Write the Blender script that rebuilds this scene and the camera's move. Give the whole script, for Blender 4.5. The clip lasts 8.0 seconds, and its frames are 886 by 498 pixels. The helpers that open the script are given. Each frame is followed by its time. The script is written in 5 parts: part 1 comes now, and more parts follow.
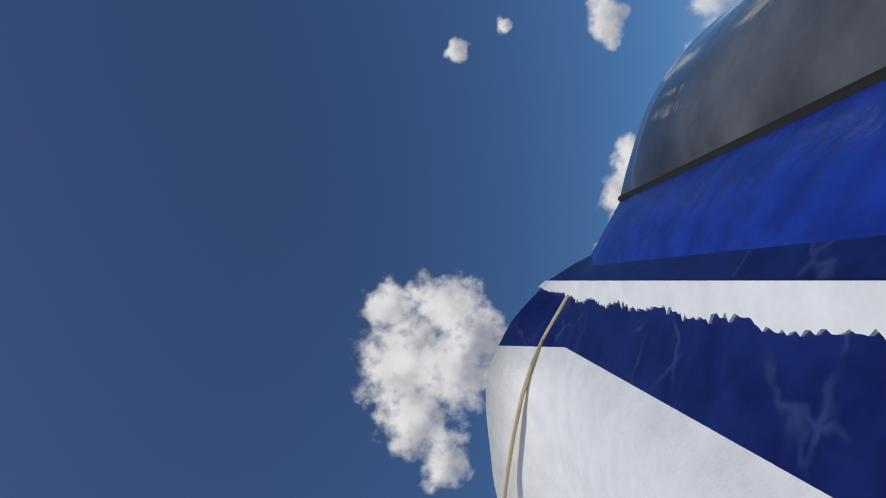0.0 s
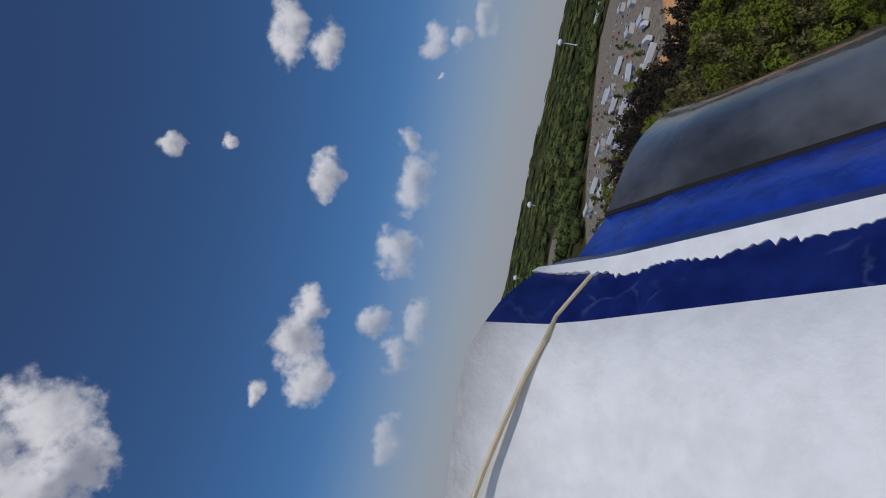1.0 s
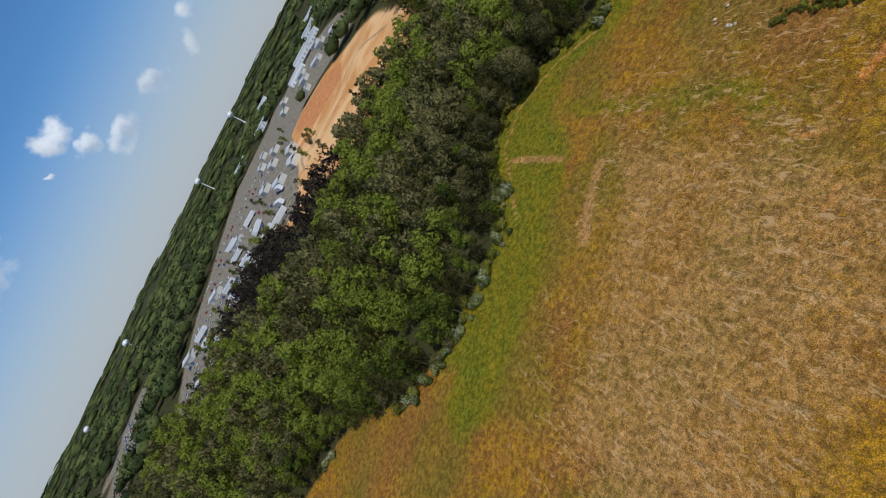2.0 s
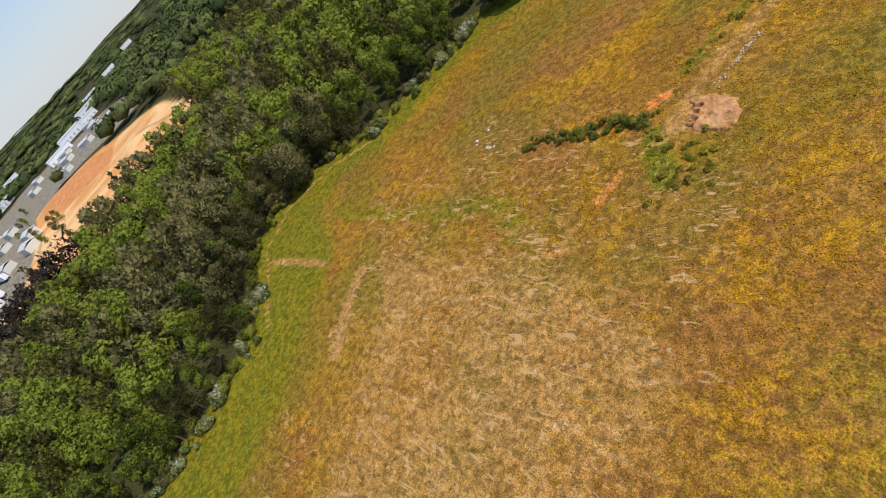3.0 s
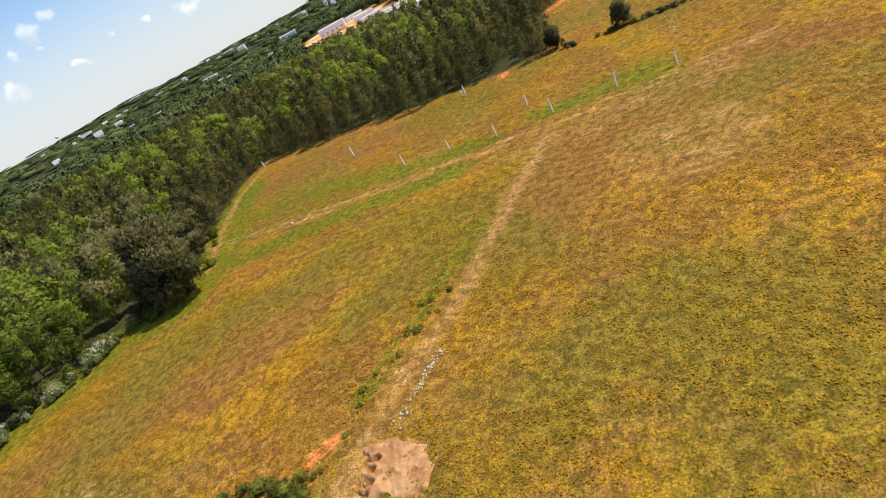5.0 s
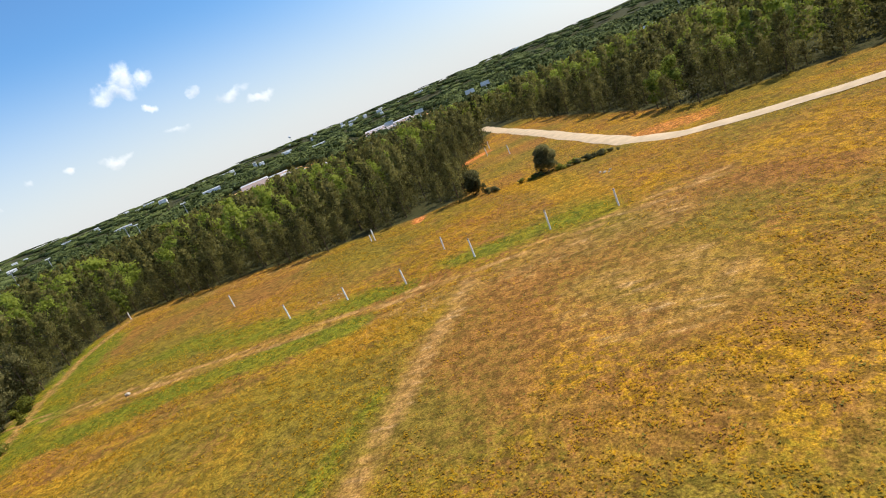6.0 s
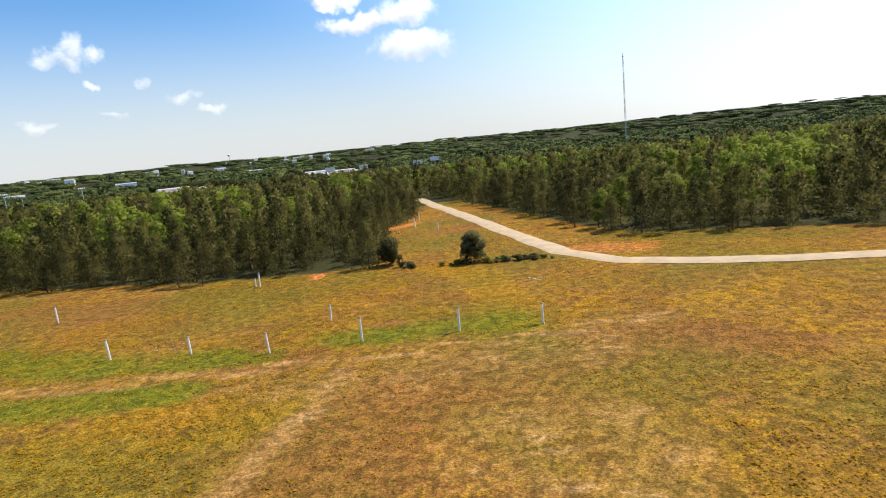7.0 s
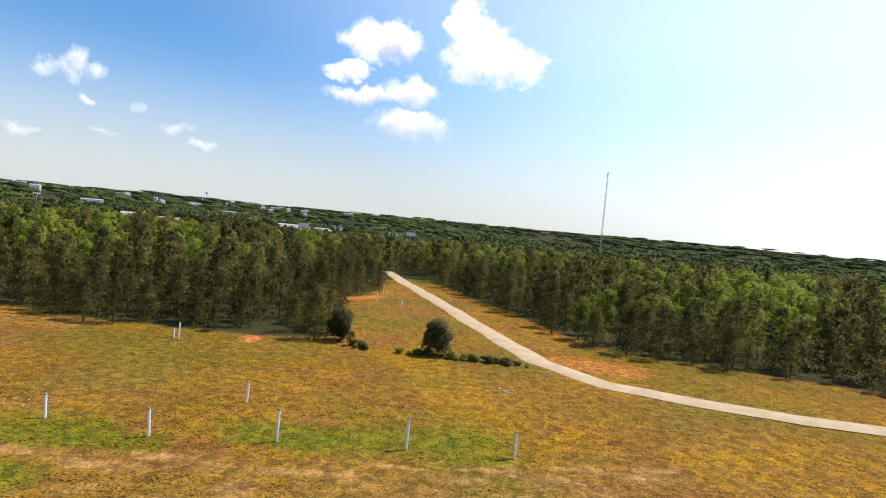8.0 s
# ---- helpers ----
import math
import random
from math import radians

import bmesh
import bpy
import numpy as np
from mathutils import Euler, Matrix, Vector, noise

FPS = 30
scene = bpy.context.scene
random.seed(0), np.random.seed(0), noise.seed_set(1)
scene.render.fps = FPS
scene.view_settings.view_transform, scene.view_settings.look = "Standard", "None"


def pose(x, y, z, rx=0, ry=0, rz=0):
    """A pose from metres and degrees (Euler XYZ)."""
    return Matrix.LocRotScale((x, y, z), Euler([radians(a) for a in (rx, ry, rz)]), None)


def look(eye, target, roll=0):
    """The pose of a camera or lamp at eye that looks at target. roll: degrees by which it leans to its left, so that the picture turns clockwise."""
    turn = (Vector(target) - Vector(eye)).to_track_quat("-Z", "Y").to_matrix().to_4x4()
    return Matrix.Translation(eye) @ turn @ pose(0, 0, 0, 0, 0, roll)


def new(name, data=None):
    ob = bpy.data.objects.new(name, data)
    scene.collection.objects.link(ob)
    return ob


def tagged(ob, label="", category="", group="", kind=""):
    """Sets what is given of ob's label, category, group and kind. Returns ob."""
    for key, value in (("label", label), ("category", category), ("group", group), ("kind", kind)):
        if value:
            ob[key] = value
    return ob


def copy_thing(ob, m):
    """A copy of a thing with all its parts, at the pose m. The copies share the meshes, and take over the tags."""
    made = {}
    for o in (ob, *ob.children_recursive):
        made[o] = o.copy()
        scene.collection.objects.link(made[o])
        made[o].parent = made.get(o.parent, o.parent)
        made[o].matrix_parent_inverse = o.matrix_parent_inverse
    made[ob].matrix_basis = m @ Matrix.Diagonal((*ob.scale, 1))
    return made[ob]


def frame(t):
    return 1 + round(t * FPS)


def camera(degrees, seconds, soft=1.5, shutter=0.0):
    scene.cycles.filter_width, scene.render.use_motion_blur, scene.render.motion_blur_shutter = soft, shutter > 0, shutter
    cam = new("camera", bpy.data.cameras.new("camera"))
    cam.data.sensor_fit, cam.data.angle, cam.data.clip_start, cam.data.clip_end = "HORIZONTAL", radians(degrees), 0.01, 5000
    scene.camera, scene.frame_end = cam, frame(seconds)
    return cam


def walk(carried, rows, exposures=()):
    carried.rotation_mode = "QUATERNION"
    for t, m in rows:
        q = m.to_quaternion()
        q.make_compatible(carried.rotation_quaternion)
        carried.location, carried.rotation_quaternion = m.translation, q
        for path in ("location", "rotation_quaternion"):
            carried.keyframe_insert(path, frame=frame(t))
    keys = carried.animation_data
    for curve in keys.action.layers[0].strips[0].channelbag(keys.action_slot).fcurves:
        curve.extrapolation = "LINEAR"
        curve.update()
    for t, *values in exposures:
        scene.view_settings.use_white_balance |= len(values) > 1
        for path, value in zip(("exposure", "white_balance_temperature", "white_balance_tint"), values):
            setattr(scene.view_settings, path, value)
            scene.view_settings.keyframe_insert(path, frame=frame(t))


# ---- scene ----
cam = camera(75.1, 8.0, soft=1.05)
walk(cam, [
    (0, pose(24.659, -48.278, 45.739, 177.52, 53.80, -135.26)),
    (0.25, pose(24.689, -48.289, 45.787, 174.18, 60.87, -142.80)),
    (0.5, pose(24.714, -48.308, 45.836, 167.52, 67.58, -153.54)),
    (0.75, pose(24.736, -48.340, 45.888, 149.94, 73.54, -176.14)),
    (1, pose(24.751, -48.380, 45.935, 119.37, 75.94, 148.32)),
    (1.5, pose(20.673, -50.370, 46.942, 59.76, 65.60, 80.57)),
    (2, pose(13.888, -49.333, 42.169, 45.43, 55.53, 55.01)),
    (2.2, pose(12.144, -48.406, 40.081, 46.09, 50.19, 52.52)),
    (3.3, pose(8.290, -46.622, 31.789, 44.75, 36.28, 32.37)),
    (3.5, pose(7.762, -44.940, 30.002, 45.63, 35.67, 28.72)),
    (4, pose(5.987, -40.722, 26.957, 49.76, 32.68, 22.70)),
    (4.5, pose(5.592, -36.679, 25.871, 54.07, 30.08, 16.71)),
    (5, pose(2.097, -31.638, 21.492, 61.25, 25.85, 12.76)),
    (5.2, pose(0.950, -29.854, 19.981, 64.47, 25.36, 10.75)),
    (6.3, pose(-1.069, -14.441, 14.472, 77.09, 19.62, 4.01)),
    (6.5, pose(-1.037, -12.693, 14.157, 78.87, 17.13, 3.22)),
    (7, pose(-0.806, -8.938, 13.853, 79.71, 5.72, 0.78)),
    (7.5, pose(-1.317, -4.284, 13.368, 83.14, -1.85, 0.47)),
    (8, pose(-1.367, -0.130, 13.046, 87.65, -5.31, -1.41)),
], exposures=[(0.0, -1.05, 6300, 13), (0.5, -1.2, 6500, 15), (1.0, -1.35, 6000, 15), (1.5, -1.25, 5800, 12), (2.0, -0.72, 6000, 9), (2.2, -0.58, 6100, 9), (3.3, -0.05, 6500, 10), (5.2, 0.1, 6600, 10), (6.3, 0.1, 6600, 10), (8.0, 0.0, 6600, 10)])

# ---- light: clear sky with fair-weather clouds, one sun in the east ----
SUN_AZ, SUN_EL = 24.0, 57.0
sun_way = Vector((math.cos(radians(SUN_AZ)) * math.cos(radians(SUN_EL)), math.sin(radians(SUN_AZ)) * math.cos(radians(SUN_EL)), math.sin(radians(SUN_EL))))
sun = new("sun", bpy.data.lights.new("sun", "SUN"))
sun.data.energy, sun.data.angle, sun.data.color = 4.2, radians(0.53), (1.0, 0.93, 0.82)
sun.matrix_world = look(sun_way * 100, (0, 0, 0))

# clouds: azimuth, elevation, half width, half height in degrees
HIGH_CLOUDS = [(-124.6, 41.0, 2.8, 2.8), (-125.4, 35.5, 3.3, 4.2), (-117.9, 38.5, 4.9, 4.7), (-119.0, 33.6, 5.4, 3.9), (-111.5, 36.8, 3.7, 3.5), (-108.3, 33.1, 3.0, 2.2), (-122.5, 31.8, 2.7, 2.8)]
SOUTH_CLOUDS = [(-155.3, 33.2, 1.4, 1.0), (-156.2, 28.8, 0.9, 0.5), (-155.1, 19.4, 2.3, 1.6), (-141.5, 18.3, 2.4, 1.4), (-137.7, 18.4, 2.9, 2.4), (-134.9, 16.3, 2.6, 2.2), (-132.3, 20.6, 1.1, 0.9), (-148.8, 11.3, 2.5, 2.4), (-160.1, 12.3, 1.2, 1.2), (-156.4, 10.9, 3.3, 2.0), (-168.7, 24.7, 3.2, 1.5), (-168.0, 21.3, 2.1, 1.6), (-170.0, 11.5, 1.7, 1.2), (-141.7, 11.7, 1.7, 1.9), (-138.7, 8.9, 1.9, 1.4), (-143.2, 7.8, 2.7, 1.3), (-131.1, 7.5, 2.4, 1.6)]
WEST_CLOUDS = [(177.7, 5.7, 1.4, 1.0), (-178.2, 6.6, 1.2, 1.2), (-172.7, 7.1, 1.8, 1.0), (175.7, 6.8, 1.1, 0.9), (-171.0, 9.3, 1.3, 0.9), (-166.9, 10.3, 0.4, 0.3)]
FAR_CLOUDS = [(138.4, 7.0, 0.8, 0.7), (136.8, 7.6, 0.9, 0.8), (134.9, 8.3, 0.8, 0.7), (136.7, 6.6, 0.5, 0.4), (132.0, 5.5, 0.6, 0.4), (134.9, 4.5, 0.6, 0.4), (140.5, 4.8, 1.0, 0.9), (128.7, 4.7, 0.6, 0.4)]
NORTH_CLOUDS = [(122.8, 9.6, 2.1, 1.1), (121.5, 10.7, 1.4, 1.3), (119.9, 10.3, 1.4, 0.9), (120.7, 8.1, 0.6, 0.4), (117.2, 7.7, 0.7, 0.4), (125.0, 4.8, 1.3, 0.5), (119.4, 5.5, 1.4, 0.5), (113.8, 6.6, 1.8, 0.6), (111.6, 5.5, 1.4, 0.4), (97.6, 16.5, 2.3, 1.9), (94.6, 16.9, 2.4, 1.8), (99.2, 13.9, 2.5, 0.7), (97.7, 11.9, 3.2, 0.9), (93.3, 12.6, 2.7, 1.4), (87.6, 19.0, 2.2, 2.4), (85.9, 16.2, 4.0, 2.6), (82.0, 15.4, 2.5, 1.9), (92.8, 9.4, 3.9, 1.5)]
CLOUDS = HIGH_CLOUDS + SOUTH_CLOUDS + WEST_CLOUDS + FAR_CLOUDS + NORTH_CLOUDS


class Nodes:
    """Short hand for building node trees."""

    def __init__(self, tree):
        self.tree, self.n, self.l = tree, tree.nodes, tree.links
        self.n.clear()

    def add(self, kind, **values):
        node = self.n.new(kind)
        for key, value in values.items():
            if key == "op":
                node.operation = value
            elif key == "blend":
                node.blend_type = value
            elif key == "attr":
                node.attribute_name = value
        return node

    def put(self, socket, value):
        if isinstance(value, bpy.types.NodeSocket):
            self.l.new(value, socket)
        elif value is not None:
            socket.default_value = value

    def math(self, op, a, b=None, c=None, clamp=False):
        node = self.add("ShaderNodeMath", op=op)
        node.use_clamp = clamp
        for i, v in enumerate((a, b, c)):
            self.put(node.inputs[i], v)
        return node.outputs[0]

    def vec(self, op, a, b=None, out=0):
        node = self.add("ShaderNodeVectorMath", op=op)
        self.put(node.inputs[0], a)
        if b is not None:
            self.put(node.inputs[3] if op == "SCALE" else node.inputs[1], b)
        return node.outputs[out]

    def noise(self, vector, scale, detail=4.0, rough=0.55, out=0, distort=0.0):
        node = self.add("ShaderNodeTexNoise")
        self.put(node.inputs["Vector"], vector)
        node.inputs["Scale"].default_value, node.inputs["Detail"].default_value = scale, detail
        node.inputs["Roughness"].default_value, node.inputs["Distortion"].default_value = rough, distort
        return node.outputs[out]

    def step(self, value, low, high, a=0.0, b=1.0):
        node = self.add("ShaderNodeMapRange")
        node.interpolation_type = "SMOOTHSTEP"
        for i, v in enumerate((value, low, high, a, b)):
            self.put(node.inputs[i], v)
        return node.outputs[0]

    def mix(self, factor, a, b, blend="MIX"):
        node = self.add("ShaderNodeMix")
        node.data_type, node.blend_type = "RGBA", blend
        self.put(node.inputs[0], factor)
        self.put(node.inputs[6], (*a, 1) if isinstance(a, tuple) and len(a) == 3 else a)
        self.put(node.inputs[7], (*b, 1) if isinstance(b, tuple) and len(b) == 3 else b)
        return node.outputs[2]


def make_sky():
    world = bpy.data.worlds.new("sky")
    scene.world, world.use_nodes = world, True
    k = Nodes(world.node_tree)
    sky = k.add("ShaderNodeTexSky")
    sky.sky_type, sky.sun_disc = "NISHITA", False
    sky.sun_elevation, sky.sun_rotation = radians(SUN_EL), radians(90 - SUN_AZ)
    sky.air_density, sky.dust_density, sky.ozone_density = 1.0, 0.8, 1.8
    way = k.vec("NORMALIZE", k.add("ShaderNodeTexCoord").outputs["Generated"])
    coarse = k.vec("SUBTRACT", k.noise(way, 11.0, 2.0, 0.5, out=1), (0.5, 0.5, 0.5))
    fine = k.vec("SUBTRACT", k.noise(way, 30.0, 3.0, 0.5, out=1), (0.5, 0.5, 0.5))
    bent = k.vec("ADD", k.vec("ADD", way, k.vec("SCALE", coarse, 0.035)), k.vec("SCALE", fine, 0.040))
    best, shade = None, None
    for az, el, wide, high in CLOUDS:
        a, e = radians(az), radians(el)
        mid = Vector((math.cos(a) * math.cos(e), math.sin(a) * math.cos(e), math.sin(e)))
        side = Vector((-math.sin(a), math.cos(a), 0))
        top = mid.cross(side)
        off = k.vec("SUBTRACT", bent, tuple(mid))
        u = k.vec("DOT_PRODUCT", off, tuple(side / (1.08 * radians(wide))), out=1)
        v = k.vec("DOT_PRODUCT", off, tuple(top / (1.08 * radians(high))), out=1)
        far = k.math("MULTIPLY", k.vec("DOT_PRODUCT", off, tuple(mid), out=1), 4.0)
        r = k.math("ADD", k.math("ADD", k.math("MULTIPLY", u, u), k.math("MULTIPLY", v, v)), k.math("MULTIPLY", far, far))
        m = k.math("SUBTRACT", 0.62 if az > 0 and wide < 2.2 else 1.0, r)
        lit = k.math("MULTIPLY", k.math("MAXIMUM", m, 0.0), v)
        best = m if best is None else k.math("MAXIMUM", best, m)
        shade = lit if shade is None else k.math("ADD", shade, lit)
    wisp = k.noise(way, 36.0, 6.0, 0.58)
    mask = k.step(k.math("ADD", best, k.math("MULTIPLY", k.math("SUBTRACT", wisp, 0.5), 2.1)), -0.15, 0.95)
    billow = k.noise(way, 17.0, 5.0, 0.52)
    bright = k.math("ADD", k.math("ADD", k.math("MULTIPLY", billow, 0.75), 0.1), k.math("MULTIPLY", shade, 0.45))
    cloud = k.mix(k.step(bright, 0.15, 0.7), (5.0, 5.2, 5.7), (12.6, 12.3, 11.8))
    low = k.vec("DOT_PRODUCT", way, (0, 0, 1), out=1)
    haze = k.step(low, 0.26, 0.0)
    near_sun = k.math("MULTIPLY", k.step(k.vec("DOT_PRODUCT", way, tuple(sun_way), out=1), 0.2, 0.95), k.step(low, 0.75, 0.25))
    zenith = k.mix(k.step(low, 0.25, 0.85), (0.62, 1.00, 1.30), (0.64, 0.80, 1.04))
    deep = k.mix(1.0, sky.outputs[0], zenith, "MULTIPLY")
    hazed = k.mix(k.math("MULTIPLY", haze, 0.85), deep, (6.1, 6.1, 6.15))
    colour = k.mix(k.math("MULTIPLY", mask, k.step(low, 0.04, 0.34, 0.38, 0.97)), hazed, cloud)
    glare = k.mix(near_sun, (0.0, 0.0, 0.0), (7.0, 7.0, 6.8))
    colour = k.mix(1.0, colour, glare, "ADD")
    back, out = k.add("ShaderNodeBackground"), k.add("ShaderNodeOutputWorld")
    k.put(back.inputs[0], colour)
    back.inputs[1].default_value = 0.13
    k.l.new(back.outputs[0], out.inputs[0])


make_sky()

# ---- materials ----


def material(name, build, rough=0.8, metal=0.0, bump=0.0, bump_far=0.1):
    """build(k, place) gives the base colour, or colour and height; place is the object's or the world's coordinates."""
    m = bpy.data.materials.new(name)
    m.use_nodes = True
    k = Nodes(m.node_tree)
    place = k.add("ShaderNodeNewGeometry").outputs["Position"]
    got = build(k, place)
    colour, height = got if isinstance(got, tuple) and len(got) == 2 else (got, None)
    shader, out = k.add("ShaderNodeBsdfPrincipled"), k.add("ShaderNodeOutputMaterial")
    k.put(shader.inputs["Base Color"], (*colour, 1) if isinstance(colour, tuple) else colour)
    k.put(shader.inputs["Roughness"], rough)
    k.put(shader.inputs["Metallic"], metal)
    shader.inputs["Specular IOR Level"].default_value = 0.08 if rough > 0.5 else 0.5
    if height is not None and bump:
        b = k.add("ShaderNodeBump")
        b.inputs["Strength"].default_value, b.inputs["Distance"].default_value = bump, bump_far
        k.put(b.inputs["Height"], height)
        k.l.new(b.outputs[0], shader.inputs["Normal"])
    k.l.new(shader.outputs[0], out.inputs[0])
    return m


def plain(name, colour, rough=0.6, metal=0.0, spread=0.15, scale=6.0):
    def build(k, place):
        n = k.noise(place, scale, 5.0, 0.6)
        dark = tuple(c * (1 - spread) for c in colour)
        light = tuple(min(1, c * (1 + spread)) for c in colour)
        return k.mix(k.step(n, 0.3, 0.7), dark, light), n
    return material(name, build, rough, metal, 0.15, 0.01)


def ground_colour(k, place):
    a = k.add("ShaderNodeAttribute", attr="mask_a").outputs["Color"]
    b = k.add("ShaderNodeAttribute", attr="mask_b").outputs["Color"]
    sa, sb = k.add("ShaderNodeSeparateColor"), k.add("ShaderNodeSeparateColor")
    k.put(sa.inputs[0], a)
    k.put(sb.inputs[0], b)
    sc = k.add("ShaderNodeSeparateColor")
    k.put(sc.inputs[0], k.add("ShaderNodeAttribute", attr="mask_c").outputs["Color"])
    withered, slope, worn = sc.outputs
    bare, red, green = sa.outputs
    sand, paved, woods = sb.outputs
    big, mid = k.noise(place, 0.05, 3.0), k.noise(place, 0.35, 4.0, 0.6)
    small, tiny = k.noise(place, 2.2, 4.0, 0.65), k.noise(place, 9.0, 3.0, 0.7)
    patch = k.noise(place, 0.11, 4.0, 0.6, distort=0.8)
    streak = k.add("ShaderNodeMapping")
    k.put(streak.inputs[0], place)
    streak.inputs["Rotation"].default_value = (0, 0, radians(-14))
    streak.inputs["Scale"].default_value = (0.4, 1.3, 1.0)
    lines = k.noise(streak.outputs[0], 1.0, 5.0, 0.65, distort=0.6)
    brown = k.mix(k.step(tiny, 0.3, 0.7), (0.20, 0.085, 0.022), (0.37, 0.168, 0.042))
    dry = k.mix(k.step(tiny, 0.3, 0.7), (0.23, 0.113, 0.021), (0.40, 0.210, 0.042))
    zone = k.noise(place, 0.06, 3.0, 0.6, distort=1.5)
    tuft = k.noise(place, 1.25, 6.0, 0.72, distort=0.5)
    dry = k.mix(k.step(k.math("ADD", patch, k.math("MULTIPLY", small, 0.25)), 0.50, 0.70), dry, brown)
    yellow = k.mix(k.step(tiny, 0.35, 0.7), (0.27, 0.140, 0.009), (0.64, 0.330, 0.014))
    grass = k.mix(k.step(tiny, 0.3, 0.7), (0.085, 0.102, 0.007), (0.230, 0.228, 0.018))
    flowers = k.step(k.math("ADD", k.math("MULTIPLY", mid, 0.5), k.math("MULTIPLY", small, 0.75)), 0.56, 0.68)
    dull = k.step(k.math("ADD", withered, k.math("MULTIPLY", k.math("SUBTRACT", mid, 0.5), 1.1)), 0.25, 0.75)
    flowers = k.math("MULTIPLY", flowers, k.math("SUBTRACT", 1.0, k.math("MULTIPLY", dull, 0.85)))
    flowers = k.math("MULTIPLY", flowers, k.step(k.math("ADD", zone, k.math("MULTIPLY", tuft, 0.5)), 0.66, 0.82, 0.25, 1.0))
    dry = k.mix(k.math("MULTIPLY", dull, 0.7), dry, brown)
    sd = k.add("ShaderNodeSeparateColor")
    k.put(sd.inputs[0], k.add("ShaderNodeAttribute", attr="mask_d").outputs["Color"])
    drift = k.step(k.math("ADD", sd.outputs[0], k.math("MULTIPLY", k.math("SUBTRACT", k.math("ADD", tuft, small), 1.0), 1.1)), 0.30, 0.75)
    flowers = k.math("MAXIMUM", flowers, k.math("MULTIPLY", drift, 0.85))
    tint = k.mix(k.math("MULTIPLY", flowers, 0.9), dry, yellow)
    olive = k.step(k.math("ADD", big, k.math("MULTIPLY", small, 0.4)), 0.60, 0.82)
    sage = k.mix(k.step(tiny, 0.3, 0.7), (0.115, 0.100, 0.012), (0.26, 0.205, 0.026))
    tint = k.mix(k.math("MULTIPLY", olive, 0.75), tint, sage)
    lush = k.mix(k.math("MULTIPLY", flowers, 0.30), grass, yellow)
    tint = k.mix(k.step(k.math("ADD", green, k.math("MULTIPLY", k.math("SUBTRACT", k.math("ADD", small, mid), 1.0), 0.9)), 0.12, 0.55), tint, lush)
    soil = k.mix(k.step(tiny, 0.3, 0.75), (0.36, 0.185, 0.052), (0.56, 0.315, 0.108))
    chalk = k.mix(k.step(tiny, 0.3, 0.75), (0.45, 0.26, 0.10), (0.60, 0.39, 0.17))
    soil = k.mix(k.step(lines, 0.56, 0.68), soil, chalk)
    scar = k.math("SUBTRACT", k.math("ADD", k.math("MULTIPLY", small, 0.4), k.math("ADD", k.math("MULTIPLY", mid, 0.35), k.math("MULTIPLY", lines, 0.5))), 0.62)
    tint = k.mix(k.step(k.math("ADD", bare, k.math("MULTIPLY", scar, 2.2)), 0.3, 0.95), tint, soil)
    clay = k.mix(k.step(small, 0.3, 0.7), (0.56, 0.17, 0.04), (0.72, 0.28, 0.08))
    tint = k.mix(k.step(k.math("ADD", red, k.math("MULTIPLY", k.math("SUBTRACT", small, 0.5), 0.9)), 0.35, 0.8), tint, clay)
    stems = k.noise(place, 6.5, 7.0, 0.8)
    tint = k.mix(1.0, tint, k.mix(k.step(stems, 0.39, 0.58), (0.56, 0.55, 0.52), (1.16, 1.16, 1.14)), "MULTIPLY")
    tint = k.mix(1.0, tint, k.mix(k.step(tuft, 0.38, 0.62), (0.62, 0.63, 0.60), (1.30, 1.27, 1.25)), "MULTIPLY")
    scratch = k.add("ShaderNodeMapping")
    k.put(scratch.inputs[0], place)
    scratch.inputs["Rotation"].default_value = (0, 0, radians(-24))
    scratch.inputs["Scale"].default_value = (0.55, 1.5, 1.0)
    marks = k.noise(scratch.outputs[0], 0.9, 4.0, 0.62, distort=1.4)
    mark = k.math("MULTIPLY", k.step(marks, 0.565, 0.64), k.step(k.math("ADD", worn, k.math("MULTIPLY", k.math("SUBTRACT", patch, 0.5), 1.6)), 0.45, 0.8))
    tint = k.mix(k.math("MULTIPLY", mark, 0.9), tint, chalk)
    dunes = k.noise(place, 0.03, 5.0, 0.6, distort=1.2)
    sandy = k.mix(k.step(dunes, 0.38, 0.62), (0.64, 0.29, 0.09), (0.82, 0.50, 0.23))
    tint = k.mix(k.step(k.math("ADD", sand, k.math("MULTIPLY", k.math("SUBTRACT", mid, 0.5), 0.5)), 0.3, 0.6), tint, sandy)
    loam = k.mix(k.step(mid, 0.3, 0.7), (0.52, 0.19, 0.06), (0.66, 0.30, 0.12))
    tint = k.mix(k.step(k.math("ADD", slope, k.math("MULTIPLY", k.math("SUBTRACT", dunes, 0.5), 0.8)), 0.3, 0.6), tint, loam)
    tar = k.mix(k.step(mid, 0.35, 0.65), (0.16, 0.14, 0.11), (0.34, 0.285, 0.20))
    tint = k.mix(k.step(k.math("ADD", paved, k.math("MULTIPLY", k.math("SUBTRACT", mid, 0.5), 0.4)), 0.35, 0.6), tint, tar)
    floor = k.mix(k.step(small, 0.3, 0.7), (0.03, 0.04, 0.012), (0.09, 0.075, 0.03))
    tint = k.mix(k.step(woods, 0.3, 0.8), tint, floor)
    return tint, k.math("ADD", small, k.math("MULTIPLY", tiny, 0.5))


MAT_GROUND = material("meadow", ground_colour, 0.95, 0, 0.55, 0.10)


